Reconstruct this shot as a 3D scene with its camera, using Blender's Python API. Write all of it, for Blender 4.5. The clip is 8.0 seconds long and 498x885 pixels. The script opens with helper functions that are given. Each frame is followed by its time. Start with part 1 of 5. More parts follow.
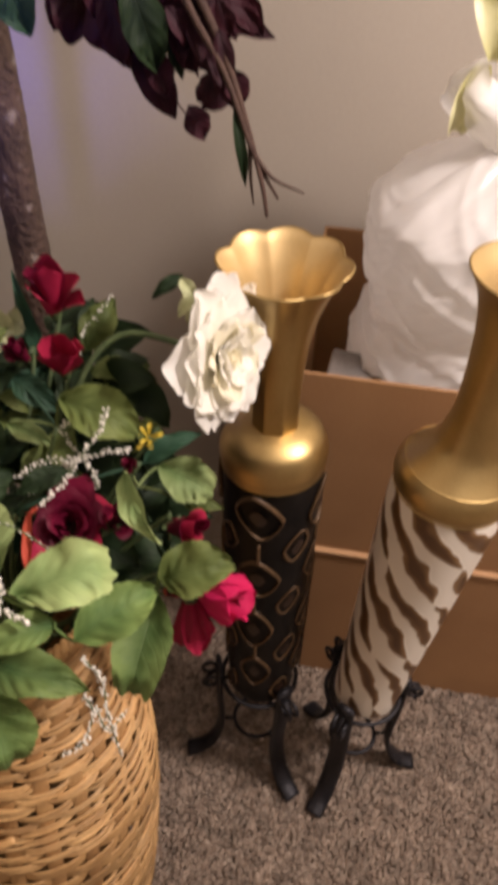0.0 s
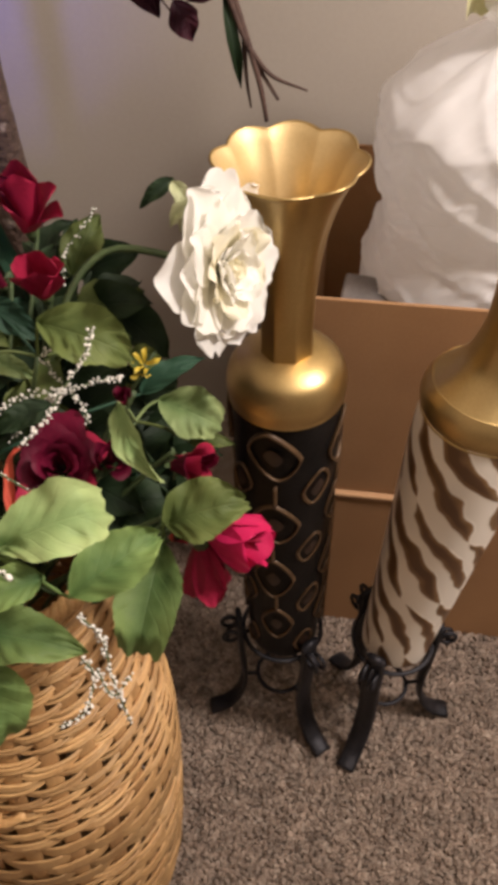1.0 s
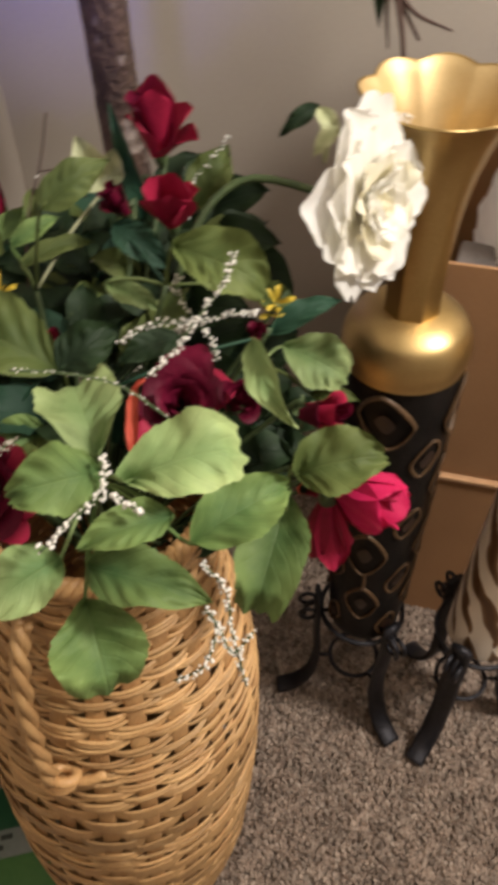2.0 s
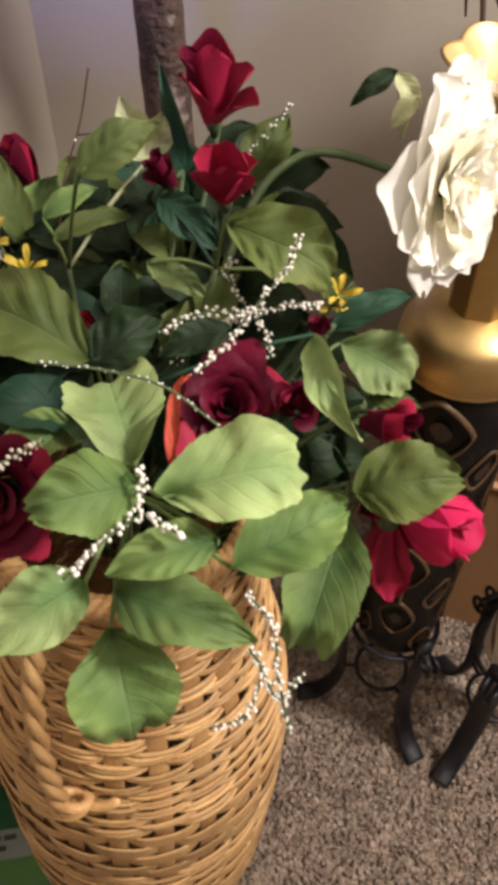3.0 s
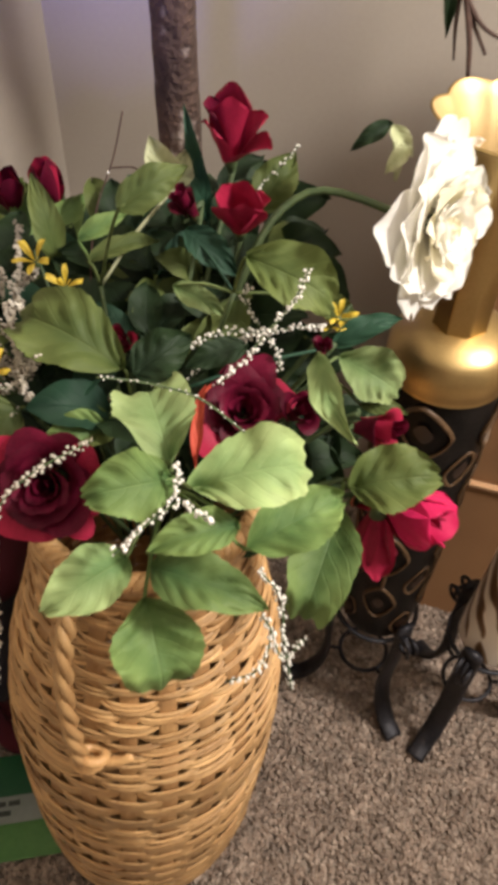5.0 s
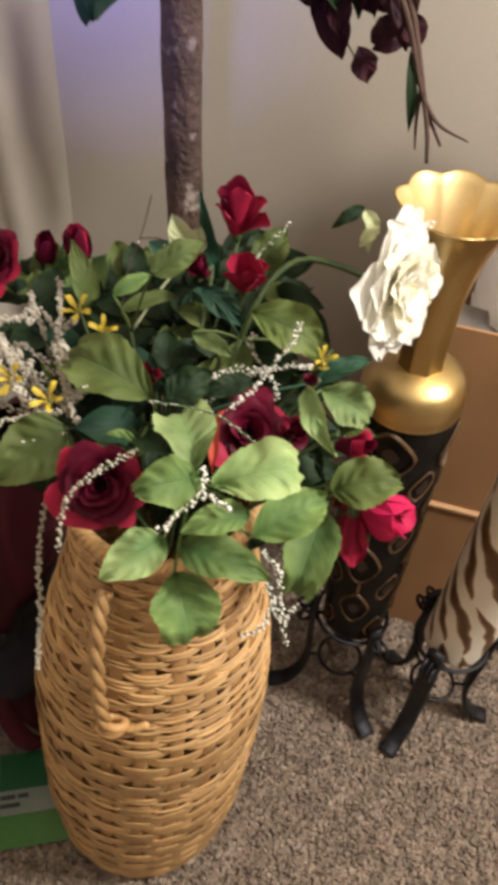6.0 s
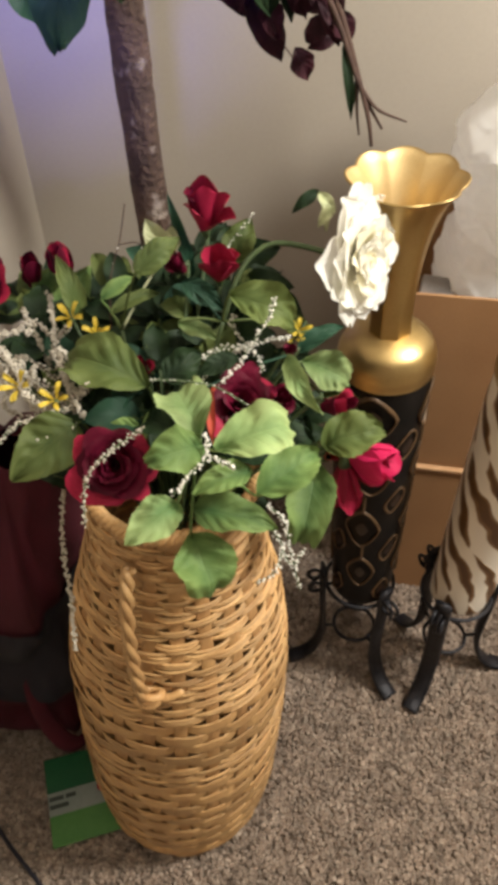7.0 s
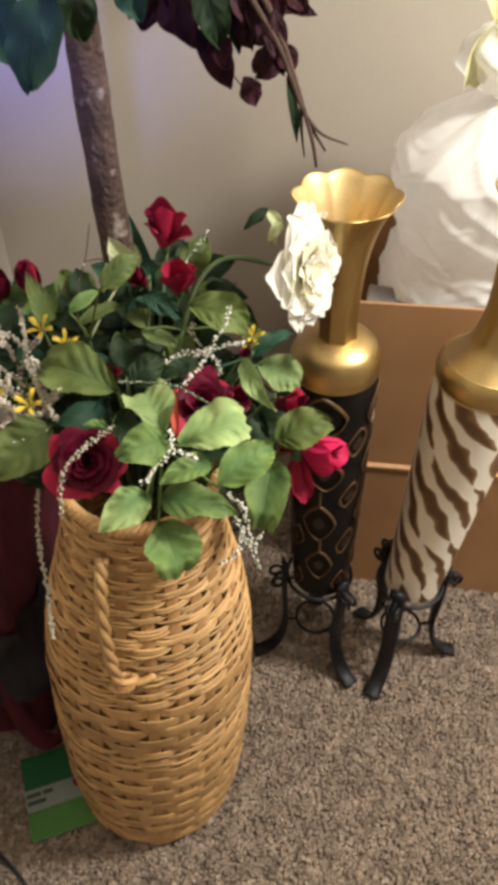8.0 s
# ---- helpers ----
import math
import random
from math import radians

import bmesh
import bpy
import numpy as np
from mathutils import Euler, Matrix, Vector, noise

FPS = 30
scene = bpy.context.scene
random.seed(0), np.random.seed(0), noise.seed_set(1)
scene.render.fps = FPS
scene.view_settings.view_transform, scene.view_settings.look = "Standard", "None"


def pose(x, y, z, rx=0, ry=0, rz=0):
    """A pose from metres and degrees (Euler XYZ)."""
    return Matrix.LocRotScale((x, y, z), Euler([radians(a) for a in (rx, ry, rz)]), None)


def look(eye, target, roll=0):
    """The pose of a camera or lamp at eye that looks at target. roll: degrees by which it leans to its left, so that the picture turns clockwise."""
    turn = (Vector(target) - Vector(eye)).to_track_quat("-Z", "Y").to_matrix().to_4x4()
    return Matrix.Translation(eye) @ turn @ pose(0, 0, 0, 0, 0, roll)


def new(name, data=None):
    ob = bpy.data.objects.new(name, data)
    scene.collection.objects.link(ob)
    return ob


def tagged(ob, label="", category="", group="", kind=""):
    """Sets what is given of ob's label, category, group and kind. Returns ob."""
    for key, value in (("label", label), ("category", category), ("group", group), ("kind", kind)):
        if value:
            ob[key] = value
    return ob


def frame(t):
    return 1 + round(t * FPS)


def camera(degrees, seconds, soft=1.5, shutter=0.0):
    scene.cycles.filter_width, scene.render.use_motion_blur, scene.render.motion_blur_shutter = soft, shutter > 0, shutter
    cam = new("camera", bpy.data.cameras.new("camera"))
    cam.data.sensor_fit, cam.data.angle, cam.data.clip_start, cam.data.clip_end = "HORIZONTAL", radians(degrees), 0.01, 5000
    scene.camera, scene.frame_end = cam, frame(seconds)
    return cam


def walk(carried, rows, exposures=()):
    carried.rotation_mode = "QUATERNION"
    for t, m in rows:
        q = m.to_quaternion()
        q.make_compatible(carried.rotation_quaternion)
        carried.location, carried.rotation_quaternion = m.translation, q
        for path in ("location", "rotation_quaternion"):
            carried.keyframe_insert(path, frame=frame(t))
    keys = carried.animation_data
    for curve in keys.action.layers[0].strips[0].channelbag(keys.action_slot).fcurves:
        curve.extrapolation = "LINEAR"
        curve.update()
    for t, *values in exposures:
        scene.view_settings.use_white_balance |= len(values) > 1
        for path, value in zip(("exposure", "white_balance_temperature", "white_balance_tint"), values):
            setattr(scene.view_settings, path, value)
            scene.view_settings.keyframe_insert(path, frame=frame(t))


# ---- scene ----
cam = camera(34.3, 8.0, soft=5.3, shutter=0.5)
PATH = [
    (0, (0.057, 0.094, 1.146), (0.007, 1.537, -0.238), 2.4),
    (0.5, (0.07, 0.11, 1.098), (0.001, 1.469, -0.367), -0.1),
    (1, (0.056, 0.13, 1.081), (-0.018, 1.497, -0.377), -1.2),
    (1.5, (0.039, 0.134, 1.059), (-0.085, 1.479, -0.415), -4.0),
    (2, (0.008, 0.136, 1.037), (-0.189, 1.47, -0.44), -0.9),
    (2.2, (0.004, 0.142, 1.031), (-0.228, 1.460, -0.455), 1.5),
    (3.3, (-0.025, 0.195, 1.001), (-0.265, 1.494, -0.501), 0.2),
    (3.5, (-0.031, 0.207, 1.002), (-0.28, 1.52, -0.485), 1.4),
    (4, (-0.039, 0.223, 0.988), (-0.302, 1.531, -0.502), 1.7),
    (4.5, (-0.025, 0.199, 1.004), (-0.262, 1.494, -0.502), 3.2),
    (4.7, (-0.024, 0.177, 1.023), (-0.252, 1.460, -0.495), 2.9),
    (5.8, (-0.026, 0.044, 1.132), (-0.123, 1.401, -0.334), 4.5),
    (6, (-0.029, 0.038, 1.139), (-0.178, 1.41, -0.308), 5.0),
    (6.5, (-0.04, 0.016, 1.143), (-0.212, 1.402, -0.289), 0.4),
    (7, (-0.025, -0.025, 1.158), (-0.154, 1.37, -0.269), -1.8),
    (7.5, (-0.016, -0.051, 1.167), (-0.068, 1.351, -0.258), 0.3),
    (8, (-0.019, -0.079, 1.191), (-0.057, 1.345, -0.213), -0.7),
]
EXPOSURES = ((0, -0.05, 6350, 23), (1, 0.0, 6200, 19), (2, 0.12, 6050, 13), (4, 0.45, 6050, 15), (6, 0.43, 6000, 9), (8, 0.45, 6000, 6))
walk(cam, [(t, look(eye, target, roll)) for t, eye, target, roll in PATH], EXPOSURES)

# ---- light ----
world = bpy.data.worlds.new("world")
world.use_nodes = True
scene.world = world
world.node_tree.nodes["Background"].inputs[0].default_value = (0.9, 0.75, 0.6, 1)
world.node_tree.nodes["Background"].inputs[1].default_value = 0.05


def lamp(name, kind, m, energy, colour, size):
    data = bpy.data.lights.new(name, kind)
    data.energy, data.color = energy, colour
    if kind == "AREA":
        data.shape, data.size = "DISK", size
    else:
        data.shadow_soft_size = size
    ob = new(name, data)
    ob.matrix_world = m
    return ob


lamp("lamp_light", "POINT", pose(0.92, 0.43, 1.68), 95.0, (1.0, 0.905, 0.785), 0.12)
lamp("ceiling_light", "AREA", pose(0.7, -0.9, 2.36), 2.6, (1.0, 0.93, 0.84), 0.5)
screen = lamp("screen_light", "SPOT", look((-0.1, -1.2, 1.5), (-0.39, 1.2, 0.84)), 230, (0.20, 0.21, 1.0), 0.15)
screen.data.spot_size, screen.data.spot_blend = radians(13), 1.0


# ---- materials ----
def nodes_of(name):
    m = bpy.data.materials.new(name)
    m.use_nodes = True
    return m, m.node_tree.nodes, m.node_tree.links, m.node_tree.nodes["Principled BSDF"]


def surface(name, dark, light, rough=0.6, metal=0.0, scale=30, fine=220, bump=0.2, depth=0.002, vary=0.0, coat=0.0, sheen=0.0, through_light=0.0, gloss=0.5):
    """Two scales of noise between two colours, with fine relief; vary: difference from piece to piece."""
    m, n, l, b = nodes_of(name)
    tc = n.new("ShaderNodeTexCoord")
    big, small, mix = n.new("ShaderNodeTexNoise"), n.new("ShaderNodeTexNoise"), n.new("ShaderNodeMix")
    big.inputs["Scale"].default_value, small.inputs["Scale"].default_value = scale, fine
    big.inputs["Detail"].default_value, small.inputs["Detail"].default_value = 5, 3
    add, ramp = n.new("ShaderNodeMath"), n.new("ShaderNodeMapRange")
    add.operation = "MULTIPLY_ADD"
    add.inputs[1].default_value = 0.45
    l.new(tc.outputs["Object"], big.inputs["Vector"])
    l.new(tc.outputs["Object"], small.inputs["Vector"])
    l.new(small.outputs["Fac"], add.inputs[0])
    l.new(big.outputs["Fac"], add.inputs[2])
    ramp.inputs["From Min"].default_value, ramp.inputs["From Max"].default_value = 0.45, 1.0
    l.new(add.outputs[0], ramp.inputs["Value"])
    mix.data_type = "RGBA"
    mix.inputs["A"].default_value, mix.inputs["B"].default_value = (*dark, 1), (*light, 1)
    l.new(ramp.outputs[0], mix.inputs["Factor"])
    colour = mix.outputs["Result"]
    if vary:
        info, hsv, k = n.new("ShaderNodeObjectInfo"), n.new("ShaderNodeHueSaturation"), n.new("ShaderNodeMapRange")
        k.inputs["To Min"].default_value, k.inputs["To Max"].default_value = 1 - vary, 1 + vary
        l.new(info.outputs["Random"], k.inputs["Value"])
        l.new(k.outputs[0], hsv.inputs["Value"])
        l.new(colour, hsv.inputs["Color"])
        colour = hsv.outputs["Color"]
    l.new(colour, b.inputs["Base Color"])
    b.inputs["Roughness"].default_value, b.inputs["Metallic"].default_value = rough, metal
    b.inputs["Coat Weight"].default_value, b.inputs["Sheen Weight"].default_value = coat, sheen
    b.inputs["Specular IOR Level"].default_value = gloss
    bm_ = n.new("ShaderNodeBump")
    bm_.inputs["Strength"].default_value, bm_.inputs["Distance"].default_value = bump, depth
    l.new(small.outputs["Fac"], bm_.inputs["Height"])
    l.new(bm_.outputs[0], b.inputs["Normal"])
    if through_light:
        tr, ms = n.new("ShaderNodeBsdfTranslucent"), n.new("ShaderNodeMixShader")
        ms.inputs[0].default_value = through_light
        l.new(colour, tr.inputs["Color"])
        l.new(b.outputs[0], ms.inputs[1])
        l.new(tr.outputs[0], ms.inputs[2])
        l.new(ms.outputs[0], n["Material Output"].inputs["Surface"])
    return m


def leaf_material(name, dark, light, vein, rough=0.62):
    """Cloth leaf: a pale midrib and side veins along the leaf's own length, mottled, with fine relief."""
    m, n, l, b = nodes_of(name)
    uv, sep = n.new("ShaderNodeUVMap"), n.new("ShaderNodeSeparateXYZ")
    l.new(uv.outputs[0], sep.inputs[0])

    def calc(op, a, c=None, d=None):
        x = n.new("ShaderNodeMath")
        x.operation = op
        for i, v in enumerate((a, c, d)):
            if v is None:
                continue
            if isinstance(v, (int, float)):
                x.inputs[i].default_value = v
            else:
                l.new(v, x.inputs[i])
        return x.outputs[0]

    across = calc("ABSOLUTE", calc("SUBTRACT", sep.outputs[0], 0.5))
    mid = calc("SUBTRACT", 1.0, calc("MINIMUM", calc("MULTIPLY", across, 34.0), 1.0))
    side = calc("FRACT", calc("MULTIPLY", calc("SUBTRACT", sep.outputs[1], calc("MULTIPLY", across, 0.75)), 6.0))
    line = calc("SUBTRACT", 1.0, calc("MINIMUM", calc("MULTIPLY", calc("ABSOLUTE", calc("SUBTRACT", side, 0.5)), 9.0), 1.0))
    veins = calc("MAXIMUM", mid, calc("MULTIPLY", line, 0.45))
    tc, no = n.new("ShaderNodeTexCoord"), n.new("ShaderNodeTexNoise")
    no.inputs["Scale"].default_value, no.inputs["Detail"].default_value = 45, 6
    l.new(tc.outputs["Object"], no.inputs["Vector"])
    ramp = n.new("ShaderNodeMapRange")
    ramp.inputs["From Min"].default_value, ramp.inputs["From Max"].default_value = 0.34, 0.92
    edge = calc("ADD", calc("MULTIPLY", across, 0.62), calc("MULTIPLY", sep.outputs[1], 0.24))
    l.new(calc("ADD", calc("MULTIPLY", no.outputs["Fac"], 0.75), edge), ramp.inputs["Value"])
    m1, m2 = n.new("ShaderNodeMix"), n.new("ShaderNodeMix")
    m1.data_type = m2.data_type = "RGBA"
    m1.inputs["A"].default_value, m1.inputs["B"].default_value = (*dark, 1), (*light, 1)
    m2.inputs["B"].default_value = (*vein, 1)
    l.new(ramp.outputs[0], m1.inputs["Factor"])
    l.new(m1.outputs["Result"], m2.inputs["A"])
    l.new(calc("MULTIPLY", veins, 0.15), m2.inputs["Factor"])
    info, hsv, k = n.new("ShaderNodeObjectInfo"), n.new("ShaderNodeHueSaturation"), n.new("ShaderNodeMapRange")
    k.inputs["To Min"].default_value, k.inputs["To Max"].default_value = 0.8, 1.2
    l.new(info.outputs["Random"], k.inputs["Value"])
    l.new(k.outputs[0], hsv.inputs["Value"])
    l.new(m2.outputs["Result"], hsv.inputs["Color"])
    l.new(hsv.outputs[0], b.inputs["Base Color"])
    b.inputs["Roughness"].default_value, b.inputs["Specular IOR Level"].default_value = rough, 0.25
    weave = n.new("ShaderNodeTexNoise")
    weave.inputs["Scale"].default_value = 900
    l.new(tc.outputs["Object"], weave.inputs["Vector"])
    hgt = calc("ADD", calc("MULTIPLY", weave.outputs["Fac"], 0.25), calc("MULTIPLY", veins, -0.8))
    bp = n.new("ShaderNodeBump")
    bp.inputs["Strength"].default_value, bp.inputs["Distance"].default_value = 0.4, 0.0016
    l.new(hgt, bp.inputs["Height"])
    l.new(bp.outputs[0], b.inputs["Normal"])
    tr, ms = n.new("ShaderNodeBsdfTranslucent"), n.new("ShaderNodeMixShader")
    ms.inputs[0].default_value = 0.18
    l.new(hsv.outputs[0], tr.inputs["Color"])
    l.new(b.outputs[0], ms.inputs[1])
    l.new(tr.outputs[0], ms.inputs[2])
    l.new(ms.outputs[0], n["Material Output"].inputs["Surface"])
    return m


def stripe_material():
    """Cream glaze with tapering slanted brown stripes that run round the body."""
    m, n, l, b = nodes_of("zebra_glaze")
    tc, sep = n.new("ShaderNodeTexCoord"), n.new("ShaderNodeSeparateXYZ")
    l.new(tc.outputs["Object"], sep.inputs[0])

    def calc(op, a, c=None):
        x = n.new("ShaderNodeMath")
        x.operation = op
        for i, v in enumerate((a, c)):
            if v is None:
                continue
            if isinstance(v, (int, float)):
                x.inputs[i].default_value = v
            else:
                l.new(v, x.inputs[i])
        return x.outputs[0]

    no, no2 = n.new("ShaderNodeTexNoise"), n.new("ShaderNodeTexNoise")
    no.inputs["Scale"].default_value, no2.inputs["Scale"].default_value = 13, 45
    l.new(tc.outputs["Object"], no.inputs["Vector"])
    l.new(tc.outputs["Object"], no2.inputs["Vector"])
    turn = calc("MULTIPLY", calc("ARCTAN2", sep.outputs[1], sep.outputs[0]), 8.0 / (2 * math.pi))
    place = calc("ADD", calc("ADD", calc("MULTIPLY", sep.outputs[2], 1 / 0.060), turn), calc("MULTIPLY", no.outputs["Fac"], 1.6))
    # each band breaks into strokes with rounded ends, set off from those of its neighbours
    rand = n.new("ShaderNodeTexWhiteNoise")
    rand.noise_dimensions = "1D"
    l.new(calc("ADD", calc("FLOORED_MODULO", calc("FLOOR", place), 8.0), 0.5), rand.inputs["W"])
    run = calc("FRACT", calc("ADD", calc("MULTIPLY", sep.outputs[2], 1 / 0.135), rand.outputs["Value"]))
    ends = calc("POWER", calc("ABSOLUTE", calc("SUBTRACT", calc("MULTIPLY", run, 2.0), 1.0)), 4.0)
    off = calc("MULTIPLY", calc("ABSOLUTE", calc("SUBTRACT", calc("FRACT", place), 0.5)), 2.0)
    width = calc("SUBTRACT", 0.57, calc("MULTIPLY", ends, 0.62))
    wave = calc("ADD", calc("SUBTRACT", width, off), calc("MULTIPLY", calc("SUBTRACT", no2.outputs["Fac"], 0.5), 0.34))
    ramp = n.new("ShaderNodeValToRGB")
    e = ramp.color_ramp.elements
    e[0].position, e[0].color = 0.49, (0.80, 0.74, 0.64, 1)
    e[1].position, e[1].color = 0.86, (0.100, 0.048, 0.019, 1)
    mid = ramp.color_ramp.elements.new(0.56)
    mid.color = (0.25, 0.145, 0.062, 1)
    l.new(calc("ADD", wave, 0.5), ramp.inputs["Fac"])
    l.new(ramp.outputs[0], b.inputs["Base Color"])
    b.inputs["Roughness"].default_value = 0.33
    bp = n.new("ShaderNodeBump")
    bp.inputs["Strength"].default_value, bp.inputs["Distance"].default_value = 0.6, 0.003
    l.new(calc("MINIMUM", calc("MAXIMUM", wave, -0.1), 0.25), bp.inputs["Height"])
    l.new(bp.outputs[0], b.inputs["Normal"])
    return m


def tuft_material():
    m, n, l, b = nodes_of("carpet_pile")
    geo, ramp = n.new("ShaderNodeNewGeometry"), n.new("ShaderNodeValToRGB")
    e = ramp.color_ramp.elements
    e[0].color, e[1].color = (0.220, 0.162, 0.120, 1), (0.39, 0.315, 0.247, 1)
    mid = e.new(0.45)
    mid.color = (0.295, 0.225, 0.172, 1)
    l.new(geo.outputs["Random Per Island"], ramp.inputs["Fac"])
    tc, no, k, mul = n.new("ShaderNodeTexCoord"), n.new("ShaderNodeTexNoise"), n.new("ShaderNodeMapRange"), n.new("ShaderNodeHueSaturation")
    no.inputs["Scale"].default_value, no.inputs["Detail"].default_value = 48, 4
    k.inputs["From Min"].default_value, k.inputs["From Max"].default_value = 0.3, 0.7
    k.inputs["To Min"].default_value, k.inputs["To Max"].default_value = 0.66, 1.22
    l.new(tc.outputs["Object"], no.inputs["Vector"])
    l.new(no.outputs["Fac"], k.inputs["Value"])
    l.new(k.outputs[0], mul.inputs["Value"])
    l.new(ramp.outputs[0], mul.inputs["Color"])
    l.new(mul.outputs[0], b.inputs["Base Color"])
    b.inputs["Roughness"].default_value = 0.95
    return m


def bark_material():
    """Brown bark, ridged along the trunk, with pale lichen patches."""
    m = surface("trunk_bark", (0.030, 0.017, 0.012), (0.105, 0.062, 0.043), 0.9, scale=24, fine=130, bump=1.0, depth=0.008)
    n, l, b = m.node_tree.nodes, m.node_tree.links, m.node_tree.nodes["Principled BSDF"]
    tc, no, ramp, mix = n.new("ShaderNodeTexCoord"), n.new("ShaderNodeTexNoise"), n.new("ShaderNodeMapRange"), n.new("ShaderNodeMix")
    no.inputs["Scale"].default_value, no.inputs["Detail"].default_value = 38, 4
    ramp.inputs["From Min"].default_value, ramp.inputs["From Max"].default_value = 0.57, 0.70
    l.new(tc.outputs["Object"], no.inputs["Vector"])
    l.new(no.outputs["Fac"], ramp.inputs["Value"])
    mix.data_type = "RGBA"
    mix.inputs["B"].default_value = (0.25, 0.205, 0.175, 1)
    l.new(b.inputs["Base Color"].links[0].from_socket, mix.inputs["A"])
    l.new(ramp.outputs[0], mix.inputs["Factor"])
    l.new(mix.outputs["Result"], b.inputs["Base Color"])
    return m


WALL = surface("wall_paint", (0.3698, 0.3251, 0.2683), (0.4128, 0.3655, 0.3053), 0.75, scale=3, fine=160, bump=0.12)
CEILING = surface("ceiling_paint", (0.70, 0.66, 0.60), (0.76, 0.72, 0.66), 0.85, scale=4, fine=90)
BACKING = surface("carpet_backing", (0.255, 0.195, 0.1425), (0.345, 0.285, 0.225), 0.95, scale=60, fine=400, bump=1.0, depth=0.006)
PILE = tuft_material()
GOLD = surface("gold_lacquer", (0.42, 0.298, 0.118), (0.56, 0.405, 0.178), 0.41, 1.0, scale=14, fine=500, bump=0.05)
GOLD_IN = surface("gold_inside", (0.52, 0.38, 0.17), (0.64, 0.48, 0.235), 0.5, 0.6, scale=14, fine=400, bump=0.05)
BLACK_BODY = surface("black_glaze", (0.004, 0.004, 0.004), (0.013, 0.011, 0.010), 0.36, scale=30, fine=300, bump=0.25, gloss=0.1)
BRONZE = surface("bronze_relief", (0.058, 0.031, 0.013), (0.125, 0.072, 0.032), 0.5, 0.2, scale=60, fine=400)
UMBER = surface("umber_inlay", (0.016, 0.008, 0.005), (0.04, 0.019, 0.010), 0.5, scale=60, fine=300)
ZEBRA = stripe_material()
IRON = surface("black_iron", (0.010, 0.010, 0.013), (0.030, 0.028, 0.032), 0.48, 0.5, scale=50, fine=350, bump=0.4)
CARD = surface("cardboard", (0.2944, 0.1518, 0.0644), (0.3772, 0.207, 0.09016), 0.78, scale=8, fine=300, bump=0.15)
CARD_EDGE = surface("cardboard_edge", (0.42, 0.235, 0.110), (0.50, 0.295, 0.150), 0.8, scale=60, fine=500)
PLASTIC = surface("white_plastic_film", (0.90, 0.89, 0.87), (0.95, 0.94, 0.92), 0.24, scale=9, fine=60, bump=0.08, depth=0.002, through_light=0.48)
YELLOW_FILM = surface("yellow_printed_film", (0.55, 0.53, 0.20), (0.76, 0.74, 0.46), 0.35, scale=18, fine=90, through_light=0.3)
CLOTH_GREY = surface("grey_paper", (0.15, 0.135, 0.125), (0.24, 0.22, 0.205), 0.8, scale=20)
CLOTH_DARK = surface("dark_cloth", (0.03, 0.022, 0.018), (0.07, 0.05, 0.04), 0.9, scale=30, bump=0.5)
WICKER = surface("wicker", (0.39, 0.213, 0.080), (0.58, 0.365, 0.152), 0.46, scale=40, fine=420, bump=0.4, vary=0.26)
WICKER_DARK = surface("wicker_stake", (0.32, 0.165, 0.062), (0.49, 0.295, 0.120), 0.5, scale=30, fine=420, bump=0.35, vary=0.12)
BARK = bark_material()
GREEN = leaf_material("leaf_green", (0.046, 0.102, 0.028), (0.190, 0.272, 0.080), (0.22, 0.30, 0.12))
LIGHT_GREEN = leaf_material("leaf_light_green", (0.105, 0.190, 0.058), (0.335, 0.420, 0.172), (0.32, 0.40, 0.18))
OLIVE = leaf_material("leaf_olive", (0.0528, 0.08096, 0.01936), (0.1214, 0.1514, 0.04224), (0.176, 0.1936, 0.0704))
# dark green taken down to near-black: holds the shade between the leaves
DARK_SHADED_GREEN = leaf_material("leaf_dark_shaded_green", (0.005, 0.014, 0.005), (0.018, 0.036, 0.012), (0.03, 0.05, 0.02))
TEAL = leaf_material("leaf_teal", (0.0102, 0.0374, 0.0204), (0.0255, 0.068, 0.0374), (0.051, 0.0935, 0.05525))
BURGUNDY = leaf_material("leaf_burgundy", (0.018, 0.004, 0.008), (0.050, 0.010, 0.017), (0.06, 0.015, 0.02))
PALE_SEPAL = leaf_material("sepal_pale", (0.30, 0.33, 0.17), (0.45, 0.46, 0.28), (0.5, 0.5, 0.33))
STEM = surface("stem_green", (0.030, 0.055, 0.018), (0.075, 0.11, 0.035), 0.6, scale=60)
TWIG = surface("twig_brown", (0.035, 0.016, 0.012), (0.085, 0.045, 0.03), 0.8, scale=80)
IVORY = surface("petal_ivory", (0.94, 0.92, 0.83), (0.97, 0.96, 0.92), 0.55, scale=30, fine=700, bump=0.12, vary=0.02, through_light=0.48)
IVORY_DEEP = surface("petal_ivory_deep", (0.88, 0.82, 0.58), (0.93, 0.90, 0.76), 0.55, scale=30, fine=700, bump=0.12, vary=0.02, through_light=0.42)
RED = surface("petal_red", (0.20, 0.008, 0.028), (0.40, 0.020, 0.060), 0.55, scale=40, fine=600, bump=0.15, vary=0.18, gloss=0.15, through_light=0.12)
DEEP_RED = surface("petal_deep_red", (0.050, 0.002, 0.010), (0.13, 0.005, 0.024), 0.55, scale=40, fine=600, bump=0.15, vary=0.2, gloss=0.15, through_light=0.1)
PINK = surface("petal_pink", (0.475, 0.0095, 0.07125), (0.646, 0.0285, 0.1235), 0.5, scale=40, fine=600, bump=0.12, vary=0.12, gloss=0.15, through_light=0.15)
